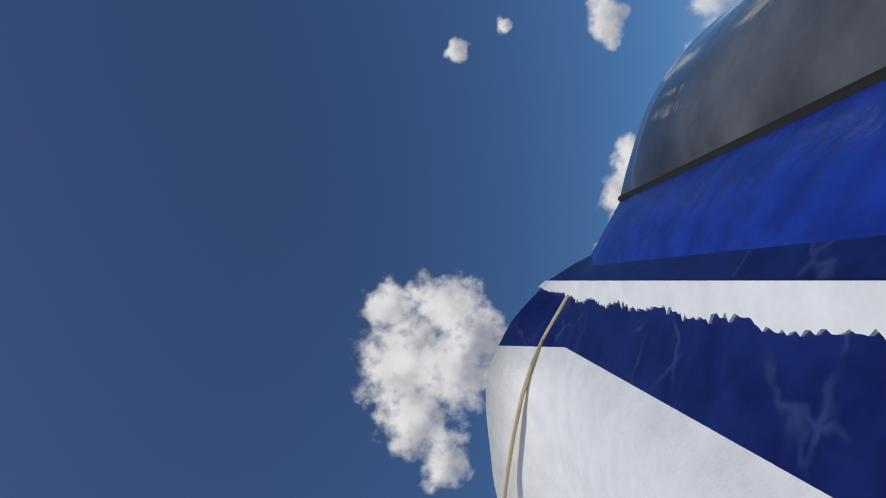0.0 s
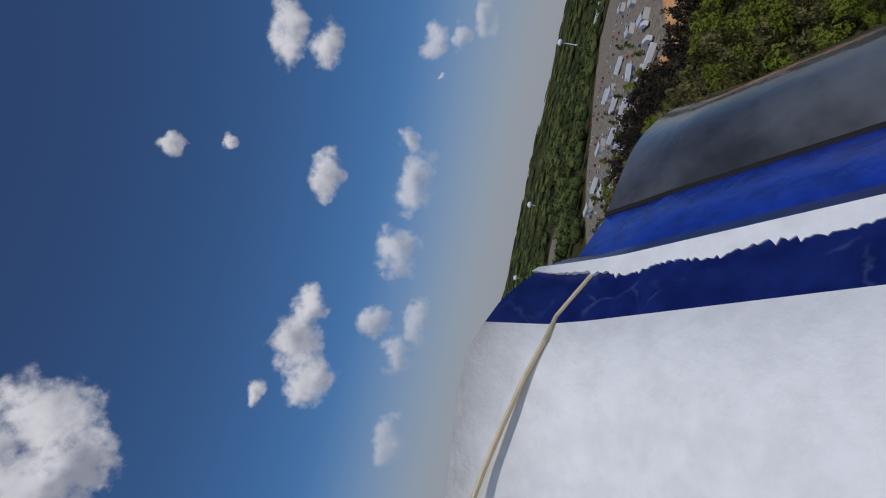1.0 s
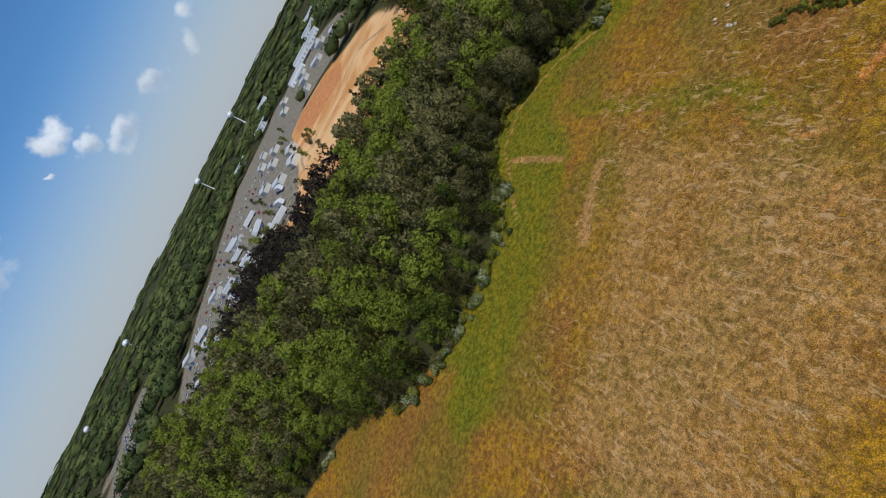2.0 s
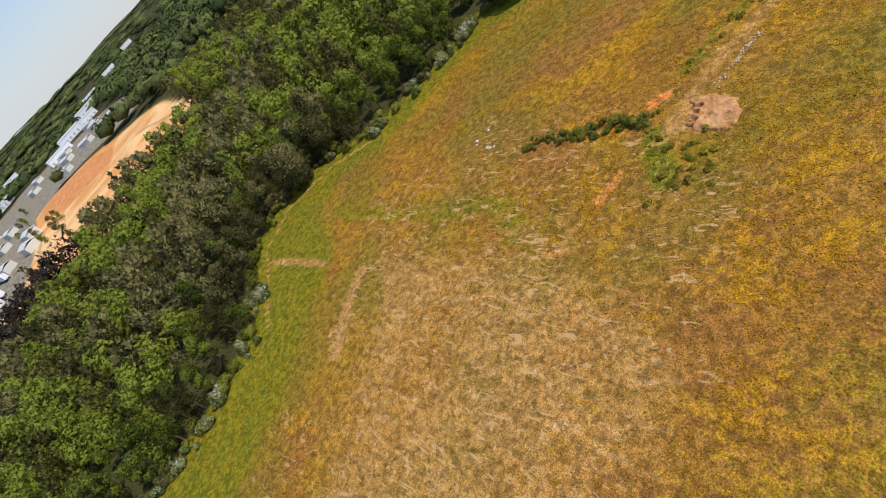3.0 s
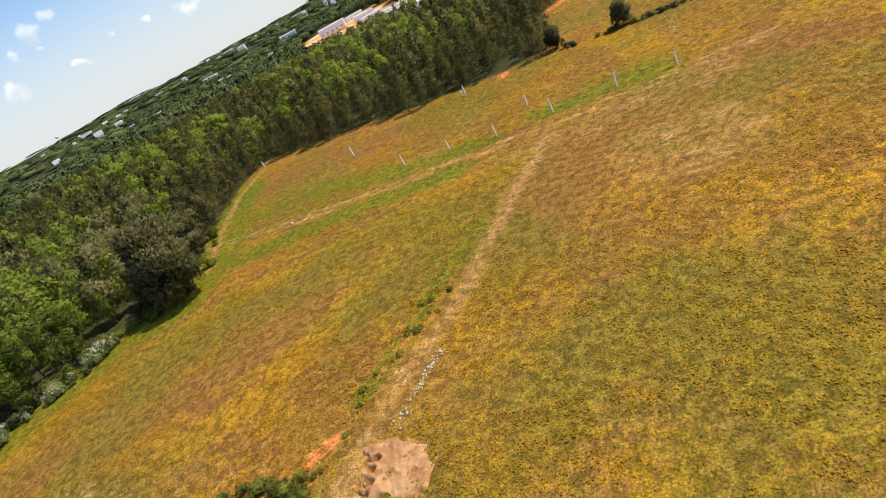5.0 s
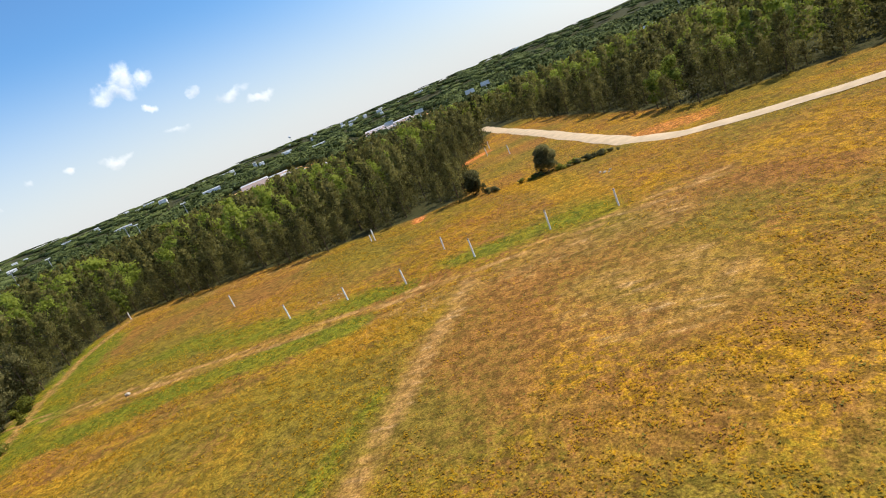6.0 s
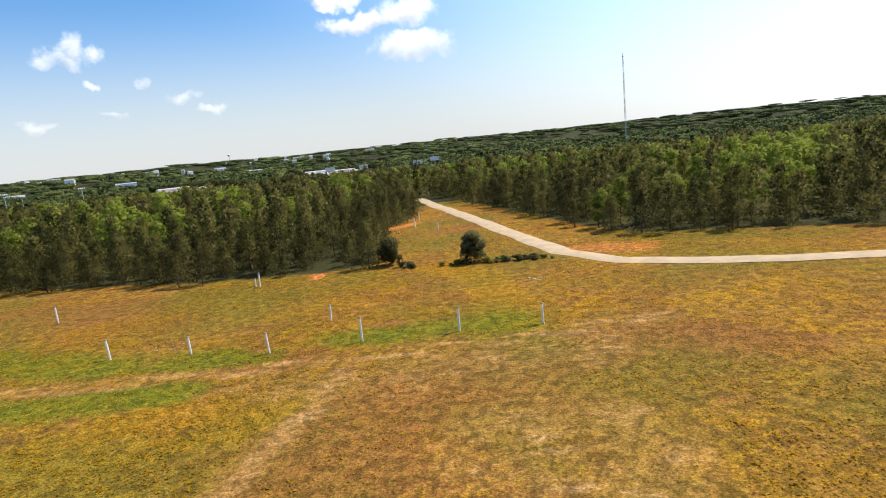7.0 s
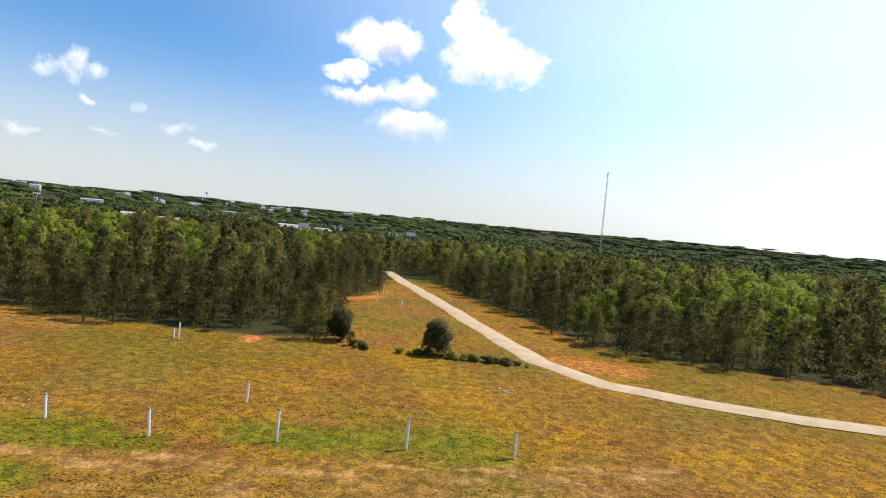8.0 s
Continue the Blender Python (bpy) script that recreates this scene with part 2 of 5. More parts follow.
def leaf_material(name, dark, light, rough=0.55):
    def build(k, place):
        geo = k.add("ShaderNodeNewGeometry").outputs["Random Per Island"]
        info = k.add("ShaderNodeObjectInfo").outputs["Random"]
        hue = k.add("ShaderNodeAttribute", attr="hue").outputs["Fac"]
        n = k.noise(place, 0.25, 3.0)
        f = k.math("ADD", k.math("MULTIPLY", geo, 0.45), k.math("MULTIPLY", k.math("ADD", info, hue), 0.4))
        return k.mix(k.step(k.math("ADD", f, k.math("MULTIPLY", k.math("SUBTRACT", n, 0.5), 0.5)), 0.1, 0.85), dark, light)
    m = material(name, build, rough)
    tree = m.node_tree
    shader = next(n for n in tree.nodes if n.type == "BSDF_PRINCIPLED")
    out = next(n for n in tree.nodes if n.type == "OUTPUT_MATERIAL")
    glow, mix = tree.nodes.new("ShaderNodeBsdfTranslucent"), tree.nodes.new("ShaderNodeMixShader")
    tree.links.new(shader.inputs["Base Color"].links[0].from_socket, glow.inputs[0])
    mix.inputs[0].default_value = 0.5
    tree.links.new(shader.outputs[0], mix.inputs[1])
    tree.links.new(glow.outputs[0], mix.inputs[2])
    tree.links.new(mix.outputs[0], out.inputs[0])
    return m


MAT_PINE = leaf_material("pine needles", (0.055, 0.055, 0.017), (0.235, 0.210, 0.060))
MAT_LEAF = leaf_material("spring leaves", (0.055, 0.084, 0.010), (0.290, 0.330, 0.046))
MAT_CEDAR = leaf_material("dark evergreen", (0.075, 0.075, 0.026), (0.300, 0.270, 0.105))
MAT_BLOOM = leaf_material("white blossom", (0.40, 0.40, 0.24), (0.86, 0.82, 0.64))
MAT_WEED = leaf_material("meadow weeds", (0.15, 0.135, 0.020), (0.30, 0.25, 0.04))
MAT_FLOWER = leaf_material("yellow flowers", (0.30, 0.175, 0.012), (0.66, 0.375, 0.02))
MAT_SHRUB = leaf_material("bramble leaves", (0.11, 0.125, 0.018), (0.40, 0.38, 0.065))
MAT_PALE = leaf_material("budding shrub", (0.10, 0.14, 0.025), (0.42, 0.43, 0.16))
MAT_TUFT = leaf_material("weed tufts", (0.19, 0.165, 0.020), (0.50, 0.42, 0.06))
MAT_BARE = leaf_material("bare twigs", (0.022, 0.018, 0.014), (0.085, 0.066, 0.048))
MAT_BARK = plain("bark", (0.11, 0.075, 0.05), 0.9, 0, 0.4, 8.0)
MAT_WHITE = plain("white plastic pipe", (0.88, 0.86, 0.80), 0.45, 0, 0.08, 3.0)
MAT_SAND = plain("pale sandy gravel", (0.60, 0.45, 0.28), 0.95, 0, 0.12, 0.6)

# ---- helpers for building ----


def mesh_of(name, verts, faces, mat, smooth=False):
    me = bpy.data.meshes.new(name)
    me.from_pydata([tuple(v) for v in verts], [], [tuple(f) for f in faces])
    me.materials.append(mat)
    if smooth:
        me.polygons.foreach_set("use_smooth", [True] * len(me.polygons))
    me.update()
    return me


def mesh_fast(name, verts, quads, mat, hue=None, normals=None):
    """A mesh of many quads (or triangles) from arrays, with an optional value and shading normal for each corner point."""
    me = bpy.data.meshes.new(name)
    n, sides = quads.shape
    me.vertices.add(len(verts))
    me.vertices.foreach_set("co", np.asarray(verts, np.float32).ravel())
    me.loops.add(n * sides)
    me.loops.foreach_set("vertex_index", np.asarray(quads, np.int32).ravel())
    me.polygons.add(n)
    me.polygons.foreach_set("loop_start", np.arange(n, dtype=np.int32) * sides)
    if hue is not None:
        me.attributes.new("hue", "FLOAT", "POINT").data.foreach_set("value", np.asarray(hue, np.float32))
    if normals is not None:
        me.polygons.foreach_set("use_smooth", np.ones(n, bool))
    me.materials.append(mat)
    me.update(calc_edges=True)
    if normals is not None:
        me.normals_split_custom_set_from_vertices(np.asarray(normals, np.float32))
    return me


def part(name, bm, mat, parent, label=""):
    me = bpy.data.meshes.new(name)
    bm.to_mesh(me)
    bm.free()
    me.materials.append(mat)
    ob = new(name, me)
    ob.parent = parent
    if label:
        tagged(ob, label)
    return ob


def tube(bm, a, b, ra, rb, sides=8):
    a, b = Vector(a), Vector(b)
    turn = (b - a).to_track_quat("Z", "Y").to_matrix().to_4x4()
    m = Matrix.Translation((a + b) / 2) @ turn
    bmesh.ops.create_cone(bm, cap_ends=True, segments=sides, radius1=ra, radius2=rb, depth=(b - a).length, matrix=m)


def box(bm, x0, y0, z0, x1, y1, z1, bevel=0.0):
    made = bmesh.ops.create_cube(bm, size=1.0, matrix=Matrix.Translation(((x0 + x1) / 2, (y0 + y1) / 2, (z0 + z1) / 2)) @ Matrix.Diagonal((x1 - x0, y1 - y0, z1 - z0, 1)))
    if bevel:
        edges = list({e for v in made["verts"] for e in v.link_edges})
        bmesh.ops.bevel(bm, geom=edges, offset=bevel, segments=2, affect="EDGES")


def along(line, x, y):
    """Distance of the points (x, y) from a line of points."""
    best = np.full(np.shape(x), 1e9)
    for (ax, ay), (bx, by) in zip(line, line[1:]):
        dx, dy = bx - ax, by - ay
        s = np.clip(((x - ax) * dx + (y - ay) * dy) / (dx * dx + dy * dy), 0, 1)
        best = np.minimum(best, np.hypot(x - ax - s * dx, y - ay - s * dy))
    return best


def inside(ring, x, y):
    got = np.zeros(np.shape(x), bool)
    for (ax, ay), (bx, by) in zip(ring, ring[1:] + ring[:1]):
        cross = (ay > y) != (by > y)
        got ^= cross & (x < (bx - ax) * (y - ay) / (by - ay + 1e-12) + ax)
    return got


def soft_ring(ring, x, y, wide):
    """1 inside a ring, falling to 0 over a margin of that width."""
    d = along(ring + ring[:1], x, y)
    return np.clip(0.5 + np.where(inside(ring, x, y), d, -d) / wide, 0, 1)


# ---- the plan ----
WOODS_EDGE = [(-90, -140), (-83, -106), (-83, -98), (-77, -90), (-67, -82), (-65, -77), (-63, -66), (-63, -56), (-66, -47), (-74, -42), (-82, -36), (-85, -27), (-79, -17), (-71, -12), (-67, -5),
              (-65, 3), (-62, 11), (-56, 14), (-56, 21), (-64, 37), (-70, 52), (-72, 66), (-54, 63), (-34, 58.5), (-18, 57.5), (-9, 59.5), (-13, 92), (-8, 106), (-9, 124)]
EAST_EDGE = [(-2, 132), (4, 114), (11, 92), (15.5, 76), (21, 65), (40, 58), (80, 40), (140, 0), (140, -300), (-90, -300)]
FIELD = WOODS_EDGE + EAST_EDGE
LANE = [(-66, 32), (-61, 30), (-53, 29), (-43, 27.6), (-34, 28), (-26, 27.6), (-18, 28.2), (-12, 29), (-5, 29.2), (1, 30), (14, 32)]
TRACK = [(-19.2, -16.5), (-19, -15), (-18, -11), (-17, -6), (-15, -1), (-14, 3), (-13, 9), (-12, 14), (-9, 27)]
ROAD = [(-11, 150), (-6.5, 128), (-1, 107), (3.5, 89), (8, 70), (11, 58.5), (16, 51), (30, 45), (60, 40)]
QUARRY = [(-196, 6), (-198, -10), (-199, -28), (-203, -40), (-214, -54), (-242, -66), (-226, -80), (-268, -96), (-290, -78), (-330, -66), (-429, -56), (-442, -40), (-400, 2), (-360, 20), (-313, 26), (-256, 22)]
LOT = [(-306, -68), (-262, -84), (-276, -100), (-284, -130), (-269, -146), (-253, -163), (-240, -180), (-257, -198), (-310, -220), (-379, -224), (-452, -216), (-495, -200), (-575, -183), (-690, -146), (-693, -101), (-740, -40), (-690, 10), (-610, 52), (-540, 60), (-392, 40), (-410, 10), (-448, -30), (-420, -56)]
SOUTH_LOT = [(-551, -312), (-487, -320), (-398, -306), (-330, -296), (-345, -330), (-502, -408), (-622, -408), (-690, -384)]
HAUL_ROAD = [(-270, 14), (-302, 6), (-335, -13), (-360, -36), (-352, -58), (-290, -66), (-268, -92)]
LOAM_SLOPE = [(-345, -10), (-360, -42), (-405, -52), (-437, -40), (-400, -6), (-375, 2)]
BROWN_WOODS = [(-218, -48), (-180, -50), (-172, -84), (-208, -118), (-228, -150), (-262, -150), (-282, -124), (-262, -98), (-236, -76)]
CLAY_PAD = [(-18.0, -12.0), (-16.6, -11.7), (-14.2, -12.4), (-13.3, -13.6), (-13.6, -15.6), (-15.6, -15.7), (-17.2, -15.1)]
TOWN = [(-640, 300), (-760, 335), (-985, 500), (-1000, 640), (-840, 540), (-660, 410)]
YARD = [(-200, 350), (-110, 255), (-60, 215), (-20, 250), (-60, 330), (-133, 405), (-248, 617), (-340, 640), (-300, 500)]
FAR_YARD = [(-60, 470), (-170, 540), (-230, 760), (-80, 730)]


def height(x, y):
    """The lie of the land: a flat field, low hills far off."""
    r = np.hypot(x, y)
    hills = 9 * np.sin(x / 310 + 1.3) * np.sin(y / 270 + 0.4) + 5 * np.sin(x / 130 + y / 170)
    drop = np.clip((y - 120) / 260, 0, 1)
    hills = hills - 9.0 * (1 - np.clip((r - 500) / 900, 0, 1))
    fall = -9.0 * drop * drop * (3 - 2 * drop) + 42 * np.clip((r - 1300) / 3000, 0, 1)
    return fall + np.clip((r - 500) / 900, 0, 1) * (hills + 6) + 0.08 * np.sin(x / 3.1 + np.sin(y / 2.3)) * np.sin(y / 2.7)


def green_at(x, y):
    """Fresh grass along the woods, the lane and the hollow."""
    green = 0.72 * (0.75 + 0.45 * np.sin(x / 2.9 + np.sin(y / 1.7)) * np.sin(x / 5.3 + 1)) * np.clip(1.25 - along([(-60, 36), (-46, 38), (-34, 33), (-22, 31.5), (-12, 32.4), (2, 34)], x, y) / 3.6, 0, 1)
    green = np.maximum(green, 0.85 * np.clip(1.35 - along(WOODS_EDGE[6:21], x, y) / 6.0, 0, 1))
    green = np.maximum(green, 0.95 * np.clip(1.3 - along([(-78, -25), (-76, -32), (-64, -37.5), (-61, -46), (-57, -52), (-52, -70)], x, y) / 6.5, 0, 1))
    green = np.maximum(green, 0.40 * np.clip(1.3 - along([(-66, -27), (-56, -26.5), (-47, -25.8), (-35, -24), (-30, -27)], x, y) / 2.6, 0, 1))
    green = np.maximum(green, 0.5 * np.clip(1.3 - along([(-20, -8), (-17.6, -1), (-16, 6), (-14.5, 12)], x, y) / 1.1, 0, 1))
    green = np.maximum(green, 0.8 * np.clip(1.2 - along([(-58, 22), (-46, 22.5), (-30, 24.8), (-20, 25.4)], x, y) / 2.8, 0, 1))
    green = np.maximum(green, np.clip(1.2 - along([(-20, -16), (-17, -21)], x, y) / 1.4, 0, 1))
    return green


def withered_at(x, y):
    """Dull brown swathes where the flowers are thin."""
    f = np.clip(1.3 - along([(-22, 9), (-32, 2.3), (-39, -2), (-46, -7), (-54, -9.5)], x, y) / 3.2, 0, 1)
    f = np.maximum(f, np.clip(1.2 - along([(-33, 11), (-41, 7.3), (-45, 0.8), (-50, -3.2)], x, y) / 2.4, 0, 1))
    f = np.maximum(f, np.clip(1.3 - along([(-9, 8), (-7, 20), (2, 25), (14, 26)], x, y) / 5.5, 0, 1))
    f = np.maximum(f, np.clip(1.3 - along([(-44, -13), (-38, -15), (-30, -19)], x, y) / 3.5, 0, 1))
    return np.maximum(f, np.clip(1.3 - along([(-70, 45), (-55, 50), (-36, 50)], x, y) / 6.0, 0, 1))


def gold_at(x, y):
    """Thick drifts of yellow flowers."""
    f = np.clip(1.3 - along([(-14, 22.5), (-20, 22), (-26, 18), (-36, 14.5), (-46, 10), (-53, 5), (-58, -1), (-62, -7)], x, y) / 2.6, 0, 1)
    f = np.maximum(f, 0.8 * np.clip(1.3 - along([(-35, -9), (-30, -5), (-28, -1), (-25, 6), (-22, 13)], x, y) / 3.4, 0, 1))
    f = np.maximum(f, 0.8 * np.clip(1.3 - along([(-28, 18), (-20, 17), (-14, 19), (-11, 23)], x, y) / 2.2, 0, 1))
    return np.maximum(f, 0.9 * np.clip(1.3 - along([(2.5, 38), (2, 45), (1, 51), (-4, 56)], x, y) / 4.0, 0, 1))


def build_ground():
    far = lambda a, b, n: np.geomspace(a, b, n)
    xs = np.concatenate([-far(4800, 620, 26), np.arange(-600, -100, 5.0), np.arange(-100, 42, 0.8), np.arange(42, 150, 6.0), far(160, 4800, 26)])
    ys = np.concatenate([-far(4800, 262, 28), np.arange(-250, -125, 5.0), np.arange(-125, 130, 0.8), np.arange(130, 300, 6.0), far(310, 4800, 26)])
    X, Y = np.meshgrid(xs, ys)
    lane, track = along(LANE, X, Y), along(TRACK, X, Y)
    wear = 0.75 + 0.25 * np.sin(X / 4.1 + np.sin(Y / 5.3)) * np.sin(Y / 3.7)
    bare = np.maximum(np.clip(1.2 - np.abs(lane - 0.65) / 0.42, 0, 1), 0.42 * np.clip(1.2 - lane / 1.2, 0, 1)) * (0.45 + 0.55 * wear)
    bare = np.maximum(bare, np.clip(1.3 - track / 1.3, 0, 1) * 0.8 * (0.6 + 0.4 * wear))
    wide = np.clip(1.3 - along([(-16, 24), (-8, 25), (0, 26), (8, 27)], X, Y) / 4.5, 0, 1)
    bare = np.maximum(bare, 0.5 * wide)
    rings = np.hypot(X - 3, Y - 14.5)
    bare = np.maximum(bare, np.clip((7.3 - rings) / 1.6, 0, 1) * (0.5 + 0.06 * np.sin(rings * 3.4)))
    bare = np.maximum(bare, 0.68 * soft_ring([(-52, -31), (-32, -29), (-20, -29), (-8, -36), (-10, -70), (-34, -66), (-40, -48), (-46, -38)], X, Y, 7))
    bare = np.maximum(bare, 1.0 * np.clip(1.3 - along([(-51, -35), (-49.5, -39), (-46, -45)], X, Y) / 1.3, 0, 1))
    bare = np.maximum(bare, 0.95 * np.clip(1.2 - along([(-75, -37.0), (-60, -35.2)], X, Y) / 1.0, 0, 1))
    for i, (y0, a, b, strong) in enumerate([(-20.5, -48, -26, 0.5), (-23.2, -44, -20, 0.75), (-25.4, -60, -38, 0.6), (-26.2, -34, -19, 0.8), (-28.2, -56, -22, 0.85), (-30.4, -50, -18, 0.6), (-33.0, -47, -20, 0.6), (-36.5, -44, -16, 0.6)]):
        line = [(a + (b - a) * t / 9, y0 + 0.9 * math.sin(t * 1.7 + i * 2.1) + 0.05 * t) for t in range(10)]
        broken = np.clip(0.5 + 0.9 * np.sin(X / 2.3 + i * 1.9) * np.sin(X / 3.7 + i), 0.1, 1)
        bare = np.maximum(bare, strong * np.clip(1.2 - along(line, X, Y) / 0.7, 0, 1) * broken)
    bare = np.maximum(bare, 0.8 * np.clip(1.2 - along([(-53.5, -26), (-51.5, -21.5), (-50, -18.5)], X, Y) / 0.7, 0, 1))
    bare = np.maximum(bare, soft_ring([(-17.7, -15.8), (-14, -16.4), (-13.6, -13), (-17.8, -12.6)], X, Y, 0.8))
    bare = np.maximum(bare, 0.5 * np.clip(1.2 - along([(-75, 66), (-54, 61), (-34, 57)], X, Y) / 4.0, 0, 1))
    foot = [(-63.5, -46), (-72, -40.5), (-79.5, -35.5), (-82.5, -28), (-77, -18.5), (-69.5, -13.5)]
    bare = np.maximum(bare, 0.9 * np.clip(1.2 - along(foot, X, Y) / 0.55, 0, 1))
    bare = np.maximum(bare, 0.8 * np.clip(1.2 - along([(-55, 21), (-58.5, 27), (-63, 36), (-68.5, 50), (-70.5, 63)], X, Y) / 1.3, 0, 1))
    red = np.clip(1.3 - along([(-22.2, -12.4), (-20.8, -11.0)], X, Y) / 0.8, 0, 1)
    red = np.maximum(red, np.clip(1.1 - along([(-22.2, -23.4), (-21.4, -20.5)], X, Y) / 1.5, 0, 1) * 0.66)
    red = np.maximum(red, 0.6 * np.clip(1.2 - along([(-26, -28.8), (-23.5, -29.2)], X, Y) / 1.0, 0, 1))
    red = np.maximum(red, 0.55 * np.clip(1.2 - along([(-33, -28.2), (-31, -28.6)], X, Y) / 0.8, 0, 1))
    red = np.maximum(red, 0.5 * np.clip(1.2 - along([(-19.5, -33), (-18.6, -38)], X, Y) / 1.0, 0, 1))
    red = np.maximum(red, np.clip(1.2 - along([(-19, -6), (-18, -2)], X, Y) / 0.8, 0, 1) * 0.7)
    red = np.maximum(red, np.clip(1.3 - along([(-18, 57), (-19, 66)], X, Y) / 1.3, 0, 1))
    red = np.maximum(red, 0.6 * soft_ring([(10.5, 61), (12.5, 56), (22, 54), (24, 60), (16, 63)], X, Y, 2.5))
    red = np.maximum(red, 0.9 * np.clip(1.2 - along([(-14, 92), (-9, 98)], X, Y) / 2.5, 0, 1))
    green = green_at(X, Y)
    sand = np.maximum(soft_ring(QUARRY, X, Y, 14), 0)
    paved = np.maximum(soft_ring(LOT, X, Y, 12), soft_ring(SOUTH_LOT, X, Y, 8))
    paved = np.maximum(paved, 0.5 * np.clip(1.5 - along(HAUL_ROAD, X, Y) / 2.0, 0, 1))
    sand = np.maximum(sand, 0.8 * soft_ring([(-470, -108), (-375, -82), (-350, -64), (-420, -54), (-608, -60), (-574, -120)], X, Y, 22))
    slope = soft_ring(LOAM_SLOPE, X, Y, 10)
    withered = withered_at(X, Y)
    worn = np.maximum(0.22, 0.75 * soft_ring([(-62, -24), (-46, -10), (-20, -8), (-6, -20), (-4, -75), (-44, -72), (-54, -40)], X, Y, 14))
    yard = np.maximum(soft_ring(YARD, X, Y, 12), np.maximum(soft_ring(FAR_YARD, X, Y, 20), 0.45 * soft_ring(TOWN, X, Y, 60)))
    sand = np.maximum(sand, 0.9 * yard)
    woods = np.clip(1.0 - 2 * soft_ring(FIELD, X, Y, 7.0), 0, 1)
    clear = np.maximum(sand, paved)
    pit = soft_ring(CLAY_PAD, X, Y, 1.2)
    bare = np.maximum(bare, 1.2 * pit)
    red = np.maximum(red, 0.5 * pit)
    Z = height(X, Y) - 0.06 * bare - 0.1 * red - 0.35 * pit
    bank = soft_ring(QUARRY, X, Y, 40)
    Z = Z - 3.0 * bank * (0.5 + 0.5 * np.sin(X / 21 + np.sin(Y / 17)))
    nx, ny = len(xs), len(ys)
    i = (np.arange(ny - 1)[:, None] * nx + np.arange(nx - 1)[None, :]).ravel()
    me = mesh_fast("ground", np.stack([X.ravel(), Y.ravel(), Z.ravel()], 1), np.stack([i, i + 1, i + nx + 1, i + nx], 1), MAT_GROUND)
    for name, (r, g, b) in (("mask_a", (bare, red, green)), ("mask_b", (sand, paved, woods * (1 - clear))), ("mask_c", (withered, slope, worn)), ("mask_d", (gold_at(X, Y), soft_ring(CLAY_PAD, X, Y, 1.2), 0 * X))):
        col = np.stack([r.ravel(), g.ravel(), b.ravel(), np.ones(X.size)], 1).astype(np.float32)
        me.color_attributes.new(name, "FLOAT_COLOR", "POINT").data.foreach_set("color", col.ravel())
    me.polygons.foreach_set("use_smooth", [True] * len(me.polygons))
    tagged(new("ground", me), "dry yellow-flowering meadow with bare tracks and red clay", "ground", kind="structure")


build_ground()


def build_road():
    rng = np.random.default_rng(5)
    verts, faces, steps = [], [], []
    for (ax, ay), (bx, by) in zip(ROAD, ROAD[1:]):
        n = max(2, int(math.hypot(bx - ax, by - ay) / 1.2))
        steps += [(ax + (bx - ax) * i / n, ay + (by - ay) * i / n) for i in range(n)]
    for i, (x, y) in enumerate(steps):
        q = steps[min(i + 1, len(steps) - 1)]
        p = steps[max(i - 1, 0)]
        dx, dy = q[0] - p[0], q[1] - p[1]
        s = math.hypot(dx, dy)
        nx, ny = -dy / s, dx / s
        for j in range(7):
            w = (j / 6 - 0.5) * 2.9
            if j in (0, 6):
                w *= 1 + 0.04 * math.sin(i * 0.37 + j) + 0.03 * rng.uniform(-1, 1)
            crown = 0.16 - 0.05 * abs(j / 3 - 1) ** 2 - (0.03 if j in (1, 5) else 0) - (0.09 if j in (0, 6) else 0)
            verts.append((x + nx * w, y + ny * w, float(height(x, y)) + crown))
    for i in range(len(steps) - 1):
        for j in range(6):
            a = i * 7 + j
            faces.append((a, a + 1, a + 8, a + 7))
    tagged(new("road", mesh_of("road", verts, faces, MAT_SAND, True)), "pale sandy gravel road through the pines", "road", kind="structure")


build_road()

# ---- trees ----


def unit(v):
    return v / (np.linalg.norm(v, axis=-1, keepdims=True) + 1e-9)


def leaves(points, outward, size, rng, long=1.0, loose=0.55):
    """Three-cornered sprays of leaves at points, lying roughly across outward; they shade as one rounded mass. Corners and normals."""
    n = len(points)
    nor = unit(unit(outward) + rng.normal(0, loose, (n, 3)))
    u = unit(np.cross(nor, rng.normal(0, 1, (n, 3))))
    v = np.cross(nor, u)
    s = size * rng.uniform(0.6, 1.4, (n, 1))
    tri = np.stack([points - u * s * long, points + u * s * long * 0.9 - v * s * 0.7, points + v * s * 1.2 + nor * s * 0.3], 1)
    flip = np.sum(np.cross(tri[:, 1] - tri[:, 0], tri[:, 2] - tri[:, 0]) * outward, 1) < 0
    tri[flip] = tri[flip][:, ::-1]
    soft = unit(unit(outward) + 0.35 * nor)
    return tri.reshape(-1, 3), np.repeat(soft, 3, 0)


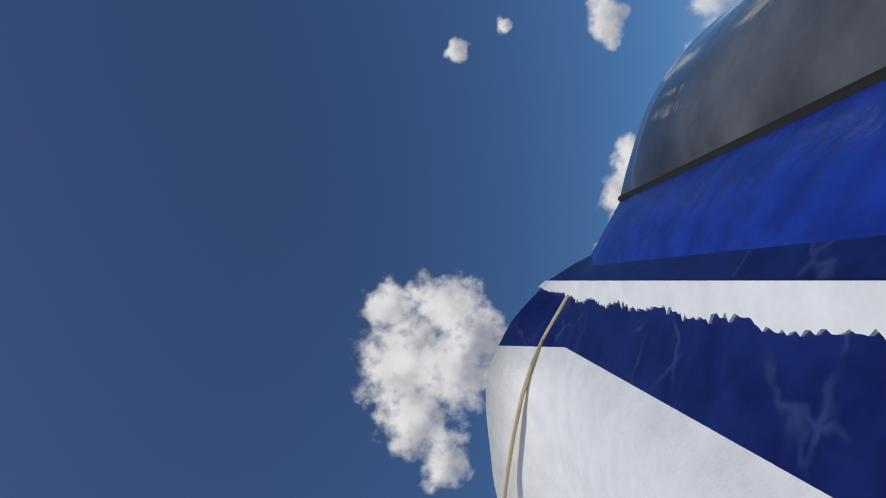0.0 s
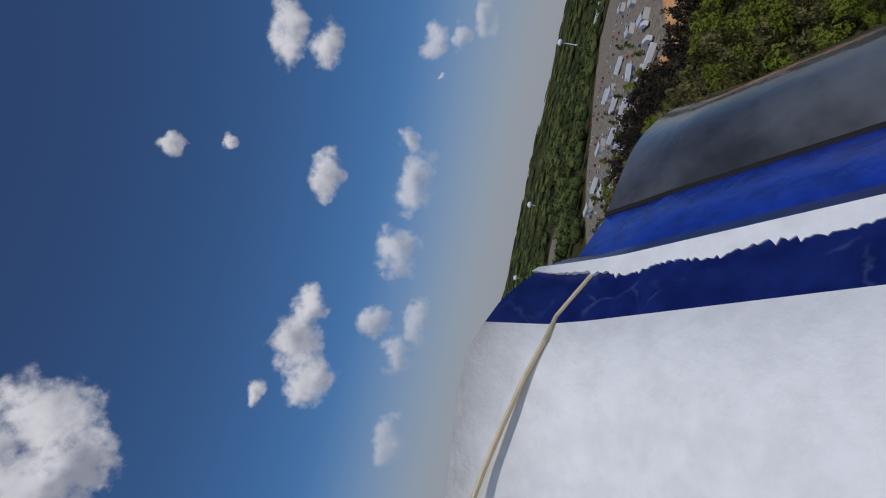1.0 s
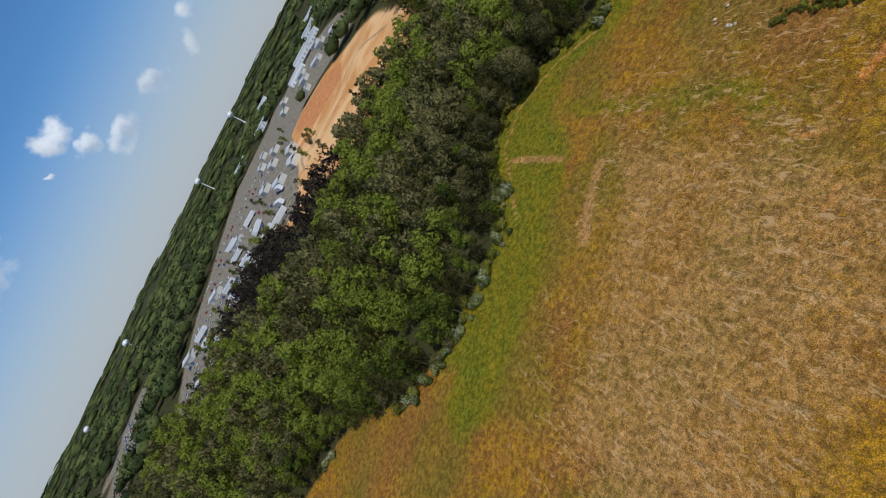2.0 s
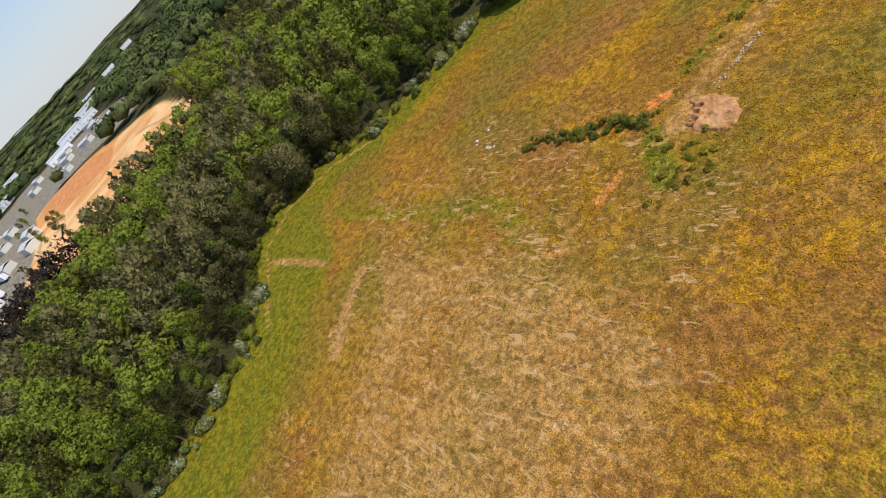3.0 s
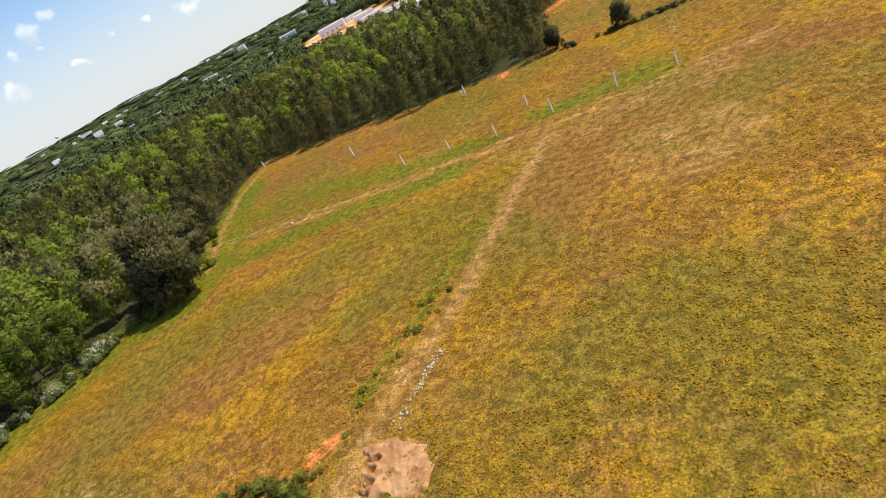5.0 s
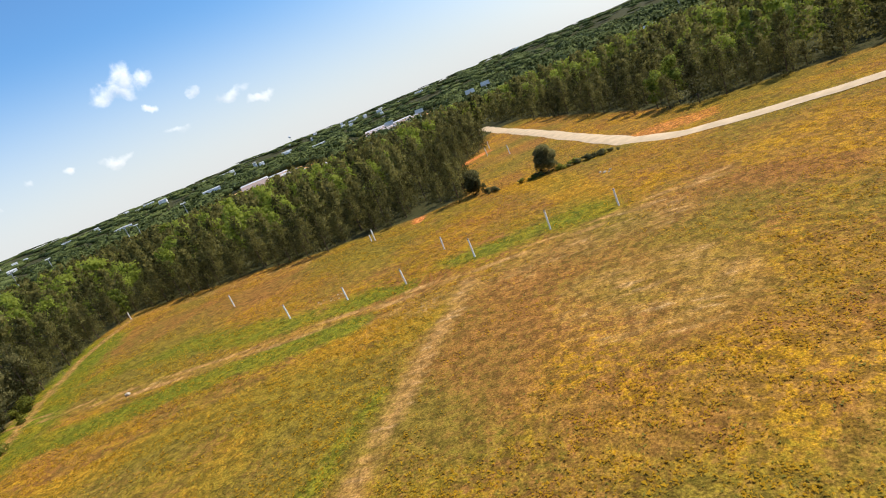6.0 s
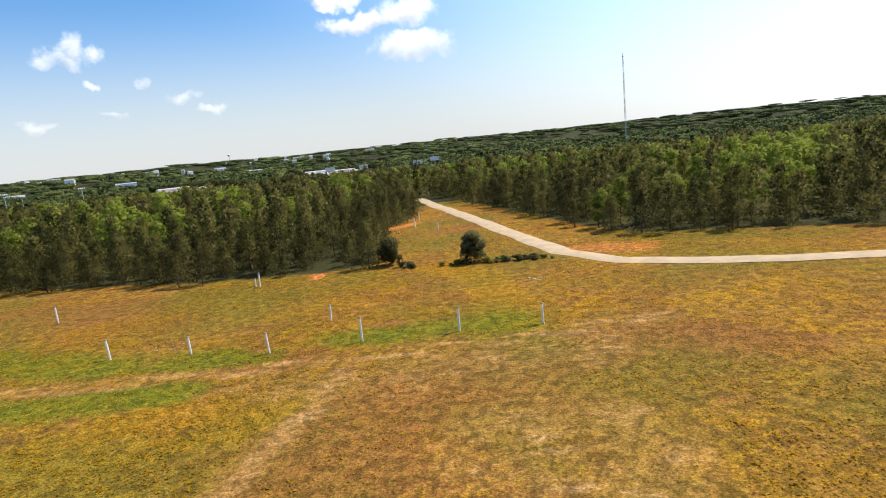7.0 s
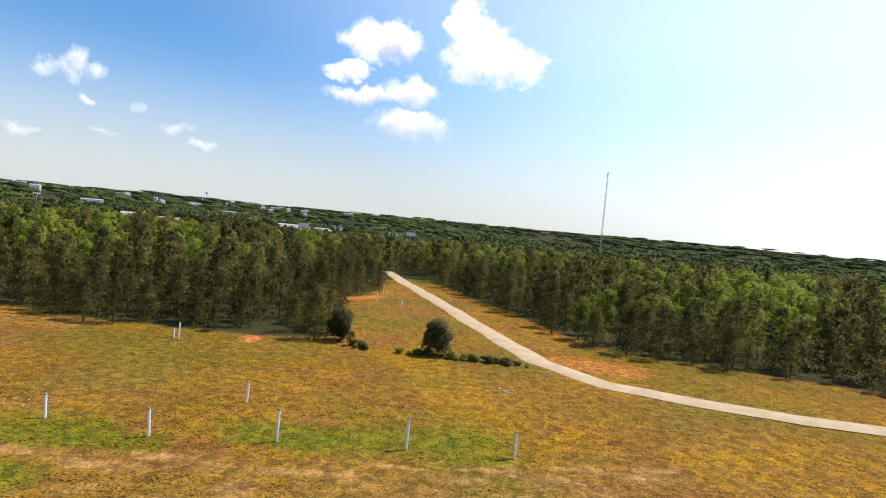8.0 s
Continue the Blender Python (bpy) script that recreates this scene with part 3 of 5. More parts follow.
def sprigs(points, outward, size, rng, long=2.0):
    """Slender tufts of needles that point outward and up. Corners and normals."""
    n = len(points)
    aim = unit(unit(outward) + rng.normal(0, 0.45, (n, 3)) + np.array([0, 0, 0.35]))
    side = unit(np.cross(aim, rng.normal(0, 1, (n, 3))))
    s = size * rng.uniform(0.6, 1.4, (n, 1))
    tri = np.stack([points - side * s, points + side * s, points + aim * s * long], 1)
    flip = np.sum(np.cross(tri[:, 1] - tri[:, 0], tri[:, 2] - tri[:, 0]) * (outward + np.array([0, 0, 0.6])), 1) < 0
    tri[flip] = tri[flip][:, ::-1]
    return tri.reshape(-1, 3), np.repeat(unit(unit(outward) + 0.25 * aim), 3, 0)


def broad_crown(rng, tall, wide, count, size, lobes=9, needles=False):
    """A rounded crown of overlapping leafy lobes."""
    pts, nor = [], []
    base = tall * 0.06
    for _ in range(lobes):
        h = rng.uniform(0.0, 1.0)
        a = rng.uniform(0, 2 * np.pi)
        reach = wide * 0.62 * np.sqrt(1 - (2 * h - 0.85) ** 2 * 0.6) * rng.uniform(0.3, 1.0)
        c = np.array([np.cos(a) * reach, np.sin(a) * reach, base + (tall - base) * (0.14 + 0.70 * h)])
        rad = wide * rng.uniform(0.30, 0.52)
        d = rng.normal(0, 1, (count // lobes, 3))
        d[:, 2] = d[:, 2] * 0.9 + 0.25
        d = unit(d)
        pts.append(c + d * rad * np.array([1, 1, 0.85]) * rng.uniform(0.72, 1.08, (len(d), 1)))
        axis = unit(c - np.array([0, 0, tall * 0.45]))
        nor.append(unit(d + 0.5 * axis + np.array([0, 0, 0.15])))
    p, q = np.concatenate(pts), np.concatenate(nor)
    return sprigs(p, q, size, rng) if needles else leaves(p, q, size, rng)


def pine_crown(rng, tall, wide, count, size):
    """Whorls of upswept boughs round a leader, each a loose brush of needle tufts."""
    whorls, boughs = 10, 5
    pts, nor = [], []
    per = max(1, count // (whorls * boughs))
    for w in range(whorls):
        h = 0.06 + 0.90 * w / (whorls - 1)
        reach = wide * (1 - h) ** 0.85 * rng.uniform(0.6, 1.15) + 0.05 * wide
        for b in range(boughs):
            a = b * 1.257 + w * 0.9 + rng.uniform(-0.6, 0.6)
            r = reach * rng.uniform(0.5, 1.25)
            lift = (h + rng.uniform(-0.05, 0.05)) * tall
            s = rng.uniform(0.1, 1.0, per) ** 0.5
            out = np.array([np.cos(a), np.sin(a), 0])
            p = out * (s * r)[:, None] + np.array([0, 0, 1]) * (lift + (s * r * 0.25)[:, None])
            p += rng.normal(0, 0.10 * wide, (per, 3)) * np.array([1, 1, 0.75])
            p[:, 2] = np.maximum(p[:, 2], 0.05)
            pts.append(p)
            lean = out * 0.7 + np.array([0, 0, 0.5]) + rng.normal(0, 0.42, 3)
            nor.append(np.tile(lean, (per, 1)) + rng.normal(0, 0.22, (per, 3)))
    return sprigs(np.concatenate(pts), np.concatenate(nor), size, rng)


def trunk_mesh(name, rng, tall, girth, limbs):
    bm = bmesh.new()
    p, r = Vector((0, 0, -0.15)), girth
    tops = []
    for i in range(4):
        q = p + Vector((rng.uniform(-0.12, 0.12), rng.uniform(-0.12, 0.12), tall * 0.22))
        tube(bm, p, q, r, r * 0.72, 7)
        p, r = q, r * 0.72
        tops.append((q.copy(), r))
    for i in range(limbs):
        q, r = tops[1 + i % 3]
        a = i * 2.4
        tube(bm, q, q + Vector((math.cos(a), math.sin(a), 0.8)) * tall * 0.2, r * 0.6, r * 0.2, 5)
    me = bpy.data.meshes.new(name)
    bm.to_mesh(me)
    bm.free()
    me.materials.append(MAT_BARK)
    return me


def tree_kind(shape, seed, tall, wide, count, size, mat):
    rng = np.random.default_rng(seed)
    if shape == "pine":
        v, n = pine_crown(rng, tall, wide, count, size)
    else:
        v, n = broad_crown(rng, tall, wide, count, size, 30 if shape == "great" else 11, shape != "broad")
    return mesh_fast("crown", v, np.arange(len(v)).reshape(-1, 3), mat, None, n), trunk_mesh("trunk", rng, tall, 0.05 + tall * 0.011, 5)


KINDS = {}
for s in range(4):
    KINDS["pine", s] = tree_kind("pine", 10 + s, (6.6, 7.6, 6.0, 7.0)[s], (2.9, 2.5, 3.1, 2.7)[s], 1800, 0.095, MAT_PINE)
    KINDS["leaf", s] = tree_kind("broad", 20 + s, 8.0, 2.2, 1500, 0.15, MAT_LEAF)
    KINDS["cedar", s] = tree_kind("dense", 30 + s, 7.0, 2.3, 1900, 0.12, MAT_CEDAR)
KINDS["cedar", 4] = tree_kind("great", 41, 9.0, 4.0, 12000, 0.165, MAT_CEDAR)
KINDS["cedar", 5] = tree_kind("great", 43, 8.5, 3.6, 10500, 0.16, MAT_CEDAR)
TREE_WORDS = {"pine": ("young loblolly-like pine with dark green needles", "pine tree"), "leaf": ("bright green broad-leaved tree in spring leaf", "broadleaf tree"),
              "cedar": ("dark dense evergreen tree at the meadow's edge", "evergreen tree")}


def tree(kind, variant, x, y, scale, turn, stretch=1.0, words=""):
    crown, trunk = KINDS[kind, variant]
    top = new({"pine": "pine_tree", "leaf": "broadleaf_tree", "cedar": "evergreen_tree"}[kind])
    for name, me in (("trunk", trunk), ("crown", crown)):
        new(name, me).parent = top
    top.matrix_basis = pose(x, y, float(height(x, y)), 0, 0, turn) @ Matrix.Diagonal((scale, scale, scale * stretch, 1))
    label, category = TREE_WORDS[kind]
    return tagged(top, words or label, category, "trees along the meadow's edge")


def plant_woods():
    rng = np.random.default_rng(77)
    # candidate places on a jittered grid behind the woods' edge
    step = 3.3
    gx, gy = np.meshgrid(np.arange(-330, 150, step), np.arange(-250, 330, step))
    gx = (gx + rng.uniform(-1.3, 1.3, gx.shape)).ravel()
    gy = (gy + rng.uniform(-1.3, 1.3, gy.shape)).ravel()
    out = ~inside(FIELD, gx, gy) & ~inside(QUARRY, gx, gy) & ~inside(LOT, gx, gy) & ~inside(SOUTH_LOT, gx, gy) & ~inside(YARD, gx, gy) & (gy < 330 - abs(gx) * 0.3) & (along(ROAD, gx, gy) > 4.5)
    edge = np.minimum(along(WOODS_EDGE, gx, gy), along(EAST_EDGE[:7], gx, gy))
    brown = inside(BROWN_WOODS, gx, gy)
    out &= edge > 0.4
    chance = rng.uniform(0, 1, gx.shape)
    out &= chance > np.where(edge > 60, 0.62, np.where(edge > 20, 0.42, np.where(edge > 8, 0.2, 0.0)))
    out &= ~((gy < -140) & (gx > -92)) & (edge < 210)
    out &= ~((gx > 30) & (gy < 30))
    out &= along([(-18, 57), (-19, 66)], gx, gy) > 1.2
    gx, gy, edge, brown = gx[out], gy[out], edge[out], brown[out]
    patch = np.sin(gx / 17 + 2 * np.sin(gy / 23)) + np.sin(gy / 13 + 1.7 * np.sin(gx / 19))
    pick = rng.uniform(-1.5, 1.5, gx.shape) + patch * 0.6
    north = gy > 45
    kind = np.where(pick > np.where(north, np.where(edge > 14, 0.55, 1.9), 0.10), 1, np.where(north, 0, np.where(pick < -0.60, 2, 0)))
    kind = np.where(brown, 3, kind)
    size = (0.50 + 0.74 * rng.uniform(0, 1, gx.shape) ** 0.8) * np.where(north, 1.0, 1.12) * np.clip(0.78 + edge * 0.014, 0.78, 1.12)
    order = np.argsort(edge + 1000 * ((gy < -110) | (gx > 40) | (gy > 125) | brown))
    names = ("pine", "leaf", "cedar")
    for i in order[:300]:
        tree(names[kind[i]], int(rng.integers(0, 4)), float(gx[i]), float(gy[i]), float(size[i]), float(rng.uniform(0, 360)), float(rng.uniform(0.78, 1.15)))
    # the mass of the woods behind: fewer, larger sprays a tree
    thin = {}
    for j in range(4):
        for s in range(3):
            for lod, (n, k) in enumerate(((500, 1.0), (300, 1.28), (180, 1.7))):
                r2 = np.random.default_rng(50 + 10 * j + s)
                if j == 0:
                    thin[j, s, lod] = pine_crown(r2, (7.4, 6.4, 7.0)[s], (2.6, 2.9, 2.4)[s], n, 0.165 * k)
                else:
                    thin[j, s, lod] = broad_crown(r2, (8.0, 7.2, 6.0)[j - 1], 2.4, n if j < 3 else n // 2, 0.21 * k, 9, j > 1)
    verts, hue, soft = {0: [], 1: [], 2: [], 3: []}, {0: [], 1: [], 2: [], 3: []}, {0: [], 1: [], 2: [], 3: []}
    for i in order[300:]:
        v, m = thin[int(kind[i]), int(rng.integers(0, 3)), int(edge[i] > 18) + int(edge[i] > 55)]
        a, k = rng.uniform(0, 6.28), size[i]
        c, s = math.cos(a), math.sin(a)
        turn = np.array([[c, s, 0], [-s, c, 0], [0, 0, 1]])
        verts[kind[i]].append(v @ turn * k + np.array([gx[i], gy[i], float(height(gx[i], gy[i]))]))
        soft[kind[i]].append(m @ turn)
        hue[kind[i]].append(np.full(len(v), rng.uniform(0, 1)))
    for j, name, mat, label in ((0, "pine_woods", MAT_PINE, "dense dark green pine woods behind the meadow"), (1, "broadleaf_woods", MAT_LEAF, "fresh green broad-leaved woods among the pines"),
                                (2, "evergreen_woods", MAT_CEDAR, "dark evergreen crowns in the mixed woods"), (3, "bare_thicket", MAT_BARE, "dark brown leafless thicket beside the sandy pit")):
        v = np.concatenate(verts[j])
        me = mesh_fast(name, v, np.arange(len(v)).reshape(-1, 3), mat, np.concatenate(hue[j]), np.concatenate(soft[j]))
        tagged(new(name, me), label, "woods", kind="stuff")


plant_woods()


def far_woods():
    """Crowns by the thousand out to the horizon, each a lumpy little mound."""
    rng = np.random.default_rng(9)
    bm = bmesh.new()
    bmesh.ops.create_icosphere(bm, subdivisions=1, radius=1.0)
    base = np.array([v.co[:] for v in bm.verts])
    tri = np.array([[v.index for v in f.verts] for f in bm.faces])
    bm.free()
    n = 9800
    r = 190 * (4300 / 190) ** (rng.uniform(0, 1, n) ** 0.9)
    a = rng.uniform(radians(40), radians(255), n)
    x, y = r * np.cos(a), r * np.sin(a)
    keep = ~(inside(FIELD, x, y) | (soft_ring(QUARRY, x, y, 14) > 0.2) | (soft_ring(LOT, x, y, 14) > 0.2) | inside(SOUTH_LOT, x, y) | inside(YARD, x, y) | inside(FAR_YARD, x, y) | inside(TOWN, x, y) | ((x > -330) & (x < 150) & (y > -250) & (y < 330 - abs(x) * 0.3)))
    x, y, r = x[keep], y[keep], r[keep]
    m = len(x)
    wide = (2.4 + r / 115) * rng.uniform(0.8, 1.5, m)
    tall = np.minimum(wide, 4.5) * rng.uniform(0.6, 1.1, m)
    bump = rng.uniform(0.7, 1.2, (m, len(base), 1))
    v = base[None] * bump * np.stack([wide, wide, tall], 1)[:, None, :]
    v += np.stack([x, y, height(x, y) + 7.0 - tall * 0.4], 1)[:, None, :]
    f = tri[None] + (np.arange(m) * len(base))[:, None, None]
    tone = rng.uniform(0, 1, m)
    me = mesh_fast("far_woods", v.reshape(-1, 3), f.reshape(-1, 3), MAT_FAR, np.repeat(tone, len(base)))
    tagged(new("far_woods", me), "far dark green woods reaching to the horizon", "woods", kind="stuff")
    # loose foliage over the nearer mounds
    close = r < 3600
    c = np.stack([x, y, height(x, y) + 7.0 - tall * 0.4], 1)[close]
    spread = np.stack([wide, wide, tall], 1)[close]
    per = 38
    d = rng.normal(0, 1, (len(c), per, 3))
    d[..., 2] = np.abs(d[..., 2])
    d /= np.linalg.norm(d, axis=2)[..., None]
    p = (c[:, None] + d * spread[:, None] * rng.uniform(0.75, 1.4, (len(c), per, 1))).reshape(-1, 3)
    q, soft = leaves(p, d.reshape(-1, 3), np.repeat(np.minimum(spread[:, :1] * 0.17, 1.5), per, 0), rng)
    me = mesh_fast("far_foliage", q, np.arange(len(q)).reshape(-1, 3), MAT_FAR, np.repeat(tone[close], per * 3), soft)
    tagged(new("far_foliage", me), "loose foliage on the distant tree crowns", "woods", kind="stuff")


def far_leaf(k, place):
    hue = k.add("ShaderNodeAttribute", attr="hue").outputs["Fac"]
    n = k.noise(place, 0.9, 4.0, 0.7)
    return k.mix(k.step(k.math("ADD", k.math("MULTIPLY", hue, 0.5), k.math("MULTIPLY", n, 0.7)), 0.3, 0.9), (0.040, 0.058, 0.018), (0.150, 0.175, 0.052)), n


MAT_FAR = material("distant tree crowns", far_leaf, 0.8, 0, 1.0, 1.5)
far_woods()

# ---- things in the meadow ----


def build_posts():
    first = tagged(new("marker_post"), "white plastic pipe marker post standing in the meadow", "post", "white marker posts")
    bm = bmesh.new()
    tube(bm, (0, 0, -0.2), (0, 0, 2.0), 0.085, 0.085, 14)
    part("pipe", bm, MAT_WHITE, first)
    bm = bmesh.new()
    tube(bm, (0, 0, 2.0), (0, 0, 2.07), 0.11, 0.10, 14)
    tube(bm, (0, 0, 2.07), (0, 0, 2.12), 0.10, 0.05, 14)
    part("cap", bm, MAT_CAP, first, "brownish pipe cap")
    spots = [(-1.5, 32.6), (-8.8, 32.1), (-15.7, 31.6), (-22.2, 32.9), (-28.8, 33.3), (4.8, 32.6), (-12.4, 38.2), (-42.1, 46.6), (-24.1, 54.9), (-71, 64), (-8.5, 92), (-8.2, 100), (-4.2, 84), (-24.7, 55.2)]
    rng = random.Random(4)
    for i, (x, y) in enumerate(spots):
        tall = (0.92, 1.0, 0.84, 0.74, 0.86, 0.85, 0.74, 0.9, 0.85, 0.7, 0.9, 0.9, 0.9, 0.5)[i]
        m = pose(x, y, float(height(x, y)), rng.uniform(-2.5, 2.5), rng.uniform(-2.5, 2.5), rng.uniform(0, 360)) @ Matrix.Diagonal((1, 1, tall, 1))
        if i == 0:
            first.matrix_basis = m
        else:
            copy_thing(first, m)


MAT_CAP = plain("weathered cap", (0.33, 0.25, 0.2), 0.7)
build_posts()


def noise_field(seed, low, high, count=10):
    """A smooth random field of sines with wavelengths between low and high metres."""
    rng = np.random.default_rng(seed)
    a, w, p = rng.uniform(0, 6.28, count), 6.28 / rng.uniform(low, high, count), rng.uniform(0, 6.28, count)
    return lambda x, y: sum(np.sin((np.cos(t) * x + np.sin(t) * y) * f + q) for t, f, q in zip(a, w, p)) / math.sqrt(count)


def build_meadow_plants():
    rng = np.random.default_rng(21)
    coarse, mid = noise_field(1, 9, 30), noise_field(2, 1.5, 5)
    spin = np.array([[0, 0, 1.0]])
    for name, mat, n, size, up, label, need in (("yellow_flowers", MAT_FLOWER, 260000, 0.046, 0.05, "yellow wild flowers scattered over the dry meadow", 0.25),
                                                ("meadow_weeds", MAT_WEED, 50000, 0.042, 0.04, "low green and brown weeds in the dry meadow", -0.2)):
        x, y = rng.uniform(-80, 40, n), rng.uniform(-60, 80, n)
        f = coarse(x, y) * 0.8 + mid(x, y) * 0.7
        if mat is MAT_FLOWER:
            f = f + np.clip((y + 22) / 30, -0.6, 0.45)
        else:
            f = -f * 0.6 + 0.5 * mid(y, x)
        keep = (f > need) & inside(FIELD, x, y) & (along(LANE, x, y) > 1.5) & (along(TRACK, x, y) > 1.3) & (np.hypot(x - 3, y - 14.5) > 7.2) & (along(ROAD, x, y) > 2.2)
        keep &= rng.uniform(0, 1, n) > np.maximum(0.8 * withered_at(x, y), 0.8 * green_at(x, y) if mat is MAT_FLOWER else 0)
        keep &= rng.uniform(0, 1, n) < np.clip(1.5 - np.hypot(x + 22, (y + 2)) / 70, 0.0, 1)
        x, y = x[keep], y[keep]
        p = np.stack([x, y, height(x, y) + up], 1)
        p = np.concatenate([p, p + rng.normal(0, 0.16, p.shape) * np.array([1, 1, 0.25])])
        v, soft = leaves(p, np.repeat(spin, len(p), 0), size * rng.uniform(0.6, 1.5, (len(p), 1)), rng, 1.5, 0.3)
        me = mesh_fast(name, v, np.arange(len(v)).reshape(-1, 3), mat, np.repeat(rng.uniform(0, 1, len(p)), 3), soft)
        tagged(new(name, me), label, "flowers" if mat is MAT_FLOWER else "weeds", kind="stuff")


build_meadow_plants()

# ---- bushes ----
BUSH = {}
for s in range(3):
    for key, mat, size in (("weed", MAT_SHRUB, 0.085), ("pale", MAT_PALE, 0.11), ("dark", MAT_CEDAR, 0.10)):
        rng = np.random.default_rng(60 + s)
        v, n = broad_crown(rng, 1.5, 0.95, 640, size, 9)
        v[:, 2] = np.maximum(v[:, 2] - 0.12, 0.02)
        BUSH[key, s] = mesh_fast("foliage", v, np.arange(len(v)).reshape(-1, 3), mat, None, n)
for s in range(3):
    rng = np.random.default_rng(90 + s)
    v, n = broad_crown(rng, 1.0, 0.9, 220, 0.13, 10)
    v[:, 2] = np.maximum(v[:, 2] - 0.1, 0.02)
    w, m = broad_crown(np.random.default_rng(60 + s), 1.56, 1.02, 230, 0.085, 9)
    w[:, 2] = np.maximum(w[:, 2] - 0.08, 0.02)
    BUSH["bloom", s] = mesh_fast("blossom", w, np.arange(len(w)).reshape(-1, 3), MAT_BLOOM, None, m)
    BUSH["tuft", s] = mesh_fast("foliage", v, np.arange(len(v)).reshape(-1, 3), MAT_TUFT, None, n)
STEM = trunk_mesh("stem", np.random.default_rng(3), 1.3, 0.035, 5)


def bush(key, s, x, y, scale, flat, label, group):
    name, category = {"weed tufts": ("weed_tuft", "weed"), "bramble hedge": ("bramble", "bramble"), "undergrowth shrubs": ("undergrowth_bush", "bush")}.get(group, ("shrub", "shrub"))
    top = new(name)
    new("stem", STEM).parent = top
    new("foliage", BUSH["pale" if key == "bloom" else key, s]).parent = top
    if key == "bloom":
        tagged(new("blossom", BUSH["bloom", s]), "white blossom").parent = top
    top.matrix_basis = pose(x, y, float(height(x, y)), 0, 0, (x * 77 + y * 31) % 360) @ Matrix.Diagonal((scale, scale, scale * flat, 1))
    return tagged(top, label, category, group)


def build_bushes():
    rng = random.Random(8)
    for i in range(58):
        t = i / 57
        bush("weed", i % 3, -34.4 + 13.4 * t + rng.uniform(-0.4, 0.4), -16.4 + 2.4 * t + rng.uniform(-0.95, 0.95), rng.uniform(0.25, 0.8), rng.uniform(0.55, 0.95), "low green bramble shrub in a row across the meadow", "bramble hedge")
    for i in range(120):
        t = rng.random()
        lie = rng.choice([(-20.4, -15.0, 4.6, -8.5, 1.1), (-16.6, -16.8, 3.0, -5.0, 0.9), (-20.4, -11, 4.0, 14, 0.9)])
        x, y = lie[0] + lie[2] * t + rng.gauss(0, lie[4] * rng.choice([0.3, 1.0, 1.3])), lie[1] + lie[3] * t + rng.gauss(0, 0.5)
        bush("tuft", i % 3, x, y, 0.14 + 0.5 * rng.random() ** 2.5, rng.uniform(0.3, 0.7), "low green weed tuft beside the dirt track", "weed tufts")
    white = [(-70, -44), (-72, -43), (-64.5, -50), (-63.5, -55), (-62.5, -58), (-62, -61), (-62.5, -64.5), (-62.8, -67), (-63.2, -70), (-63.8, -73), (-65, -76), (-66, -79), (-84, -102), (-62.5, 8), (-63, 5.5), (-64, 3), (-65, 0.5), (-66.5, -3), (-69.5, -11.5)]
    for i, (x, y) in enumerate(white):
        for _ in range(6):
            bush(rng.choice(["bloom", "bloom", "pale"]), rng.randrange(3), x + rng.uniform(-0.9, 1.3), y + rng.uniform(-2.2, 2.2), rng.uniform(0.4, 1.15), rng.uniform(0.8, 1.4), "white-flowering shrub at the edge of the woods", "white-flowering shrubs")
    for i in range(104):
        j = 4 + i % 15
        (ax, ay), (bx, by) = WOODS_EDGE[j], WOODS_EDGE[j + 1]
        t = rng.random()
        bush(("weed", "dark", "weed")[i % 3], i % 3, ax + (bx - ax) * t + rng.uniform(-2.2, 1.0), ay + (by - ay) * t + rng.uniform(-0.5, 0.5), rng.uniform(0.7, 1.6), rng.uniform(0.6, 1.0), "green undergrowth shrub at the foot of the woods", "undergrowth shrubs")
    for i in range(34):
        t = rng.random()
        bush(("dark", "weed")[i % 2], i % 3, -3.5 + 13 * t + rng.uniform(-0.4, 0.4), 57.2 - 2.0 * t + rng.uniform(-0.4, 0.4), rng.uniform(0.25, 0.75), rng.uniform(0.5, 0.9), "scrubby shrub in the line across the meadow", "scrub by the road")
    for i in range(8):
        bush("dark", i % 3, -8.6 + 2.4 * rng.random(), 57 + 2.5 * rng.random(), rng.uniform(0.3, 0.7), 0.8, "scrubby shrub beside the corner pine", "scrub by the road")
    tree("cedar", 4, 0.6, 57.2, 0.40, 40, 1.0, "round dark evergreen standing alone in the meadow")
    tree("cedar", 5, -9.6, 60.0, 0.43, 10, 1.0, "spreading dark evergreen at the corner of the woods")
    tree("pine", 0, -11.5, 64, 0.8, 200, 1.0)
    tree("cedar", 2, -8.2, 58.2, 0.26, 100, 0.9, "small dark evergreen beside the corner pine")
    words = "large dark rounded evergreen standing out from the woods"
    tree("cedar", 4, -55.0, 15.8, 1.2, 0, 1.0, words)
    tree("cedar", 5, -60.0, 19.5, 1.0, 80, 1.0, words)
    tree("cedar", 5, -81.5, -22.0, 1.05, 50, 1.0, words)
    tree("cedar", 4, -80.5, -15.0, 0.8, 150, 1.0, words)
    tree("cedar", 5, -68.5, 29.0, 0.7, 10, 1.0, words)
    tree("leaf", 1, -73, 66, 0.75, 50, 1.0, "bright green broad-leaved tree at the meadow's corner")


build_bushes()

# ---- stones, rubble ----
MAT_STONE = plain("pale broken stone", (0.50, 0.42, 0.31), 0.9, 0, 0.25, 4.0)


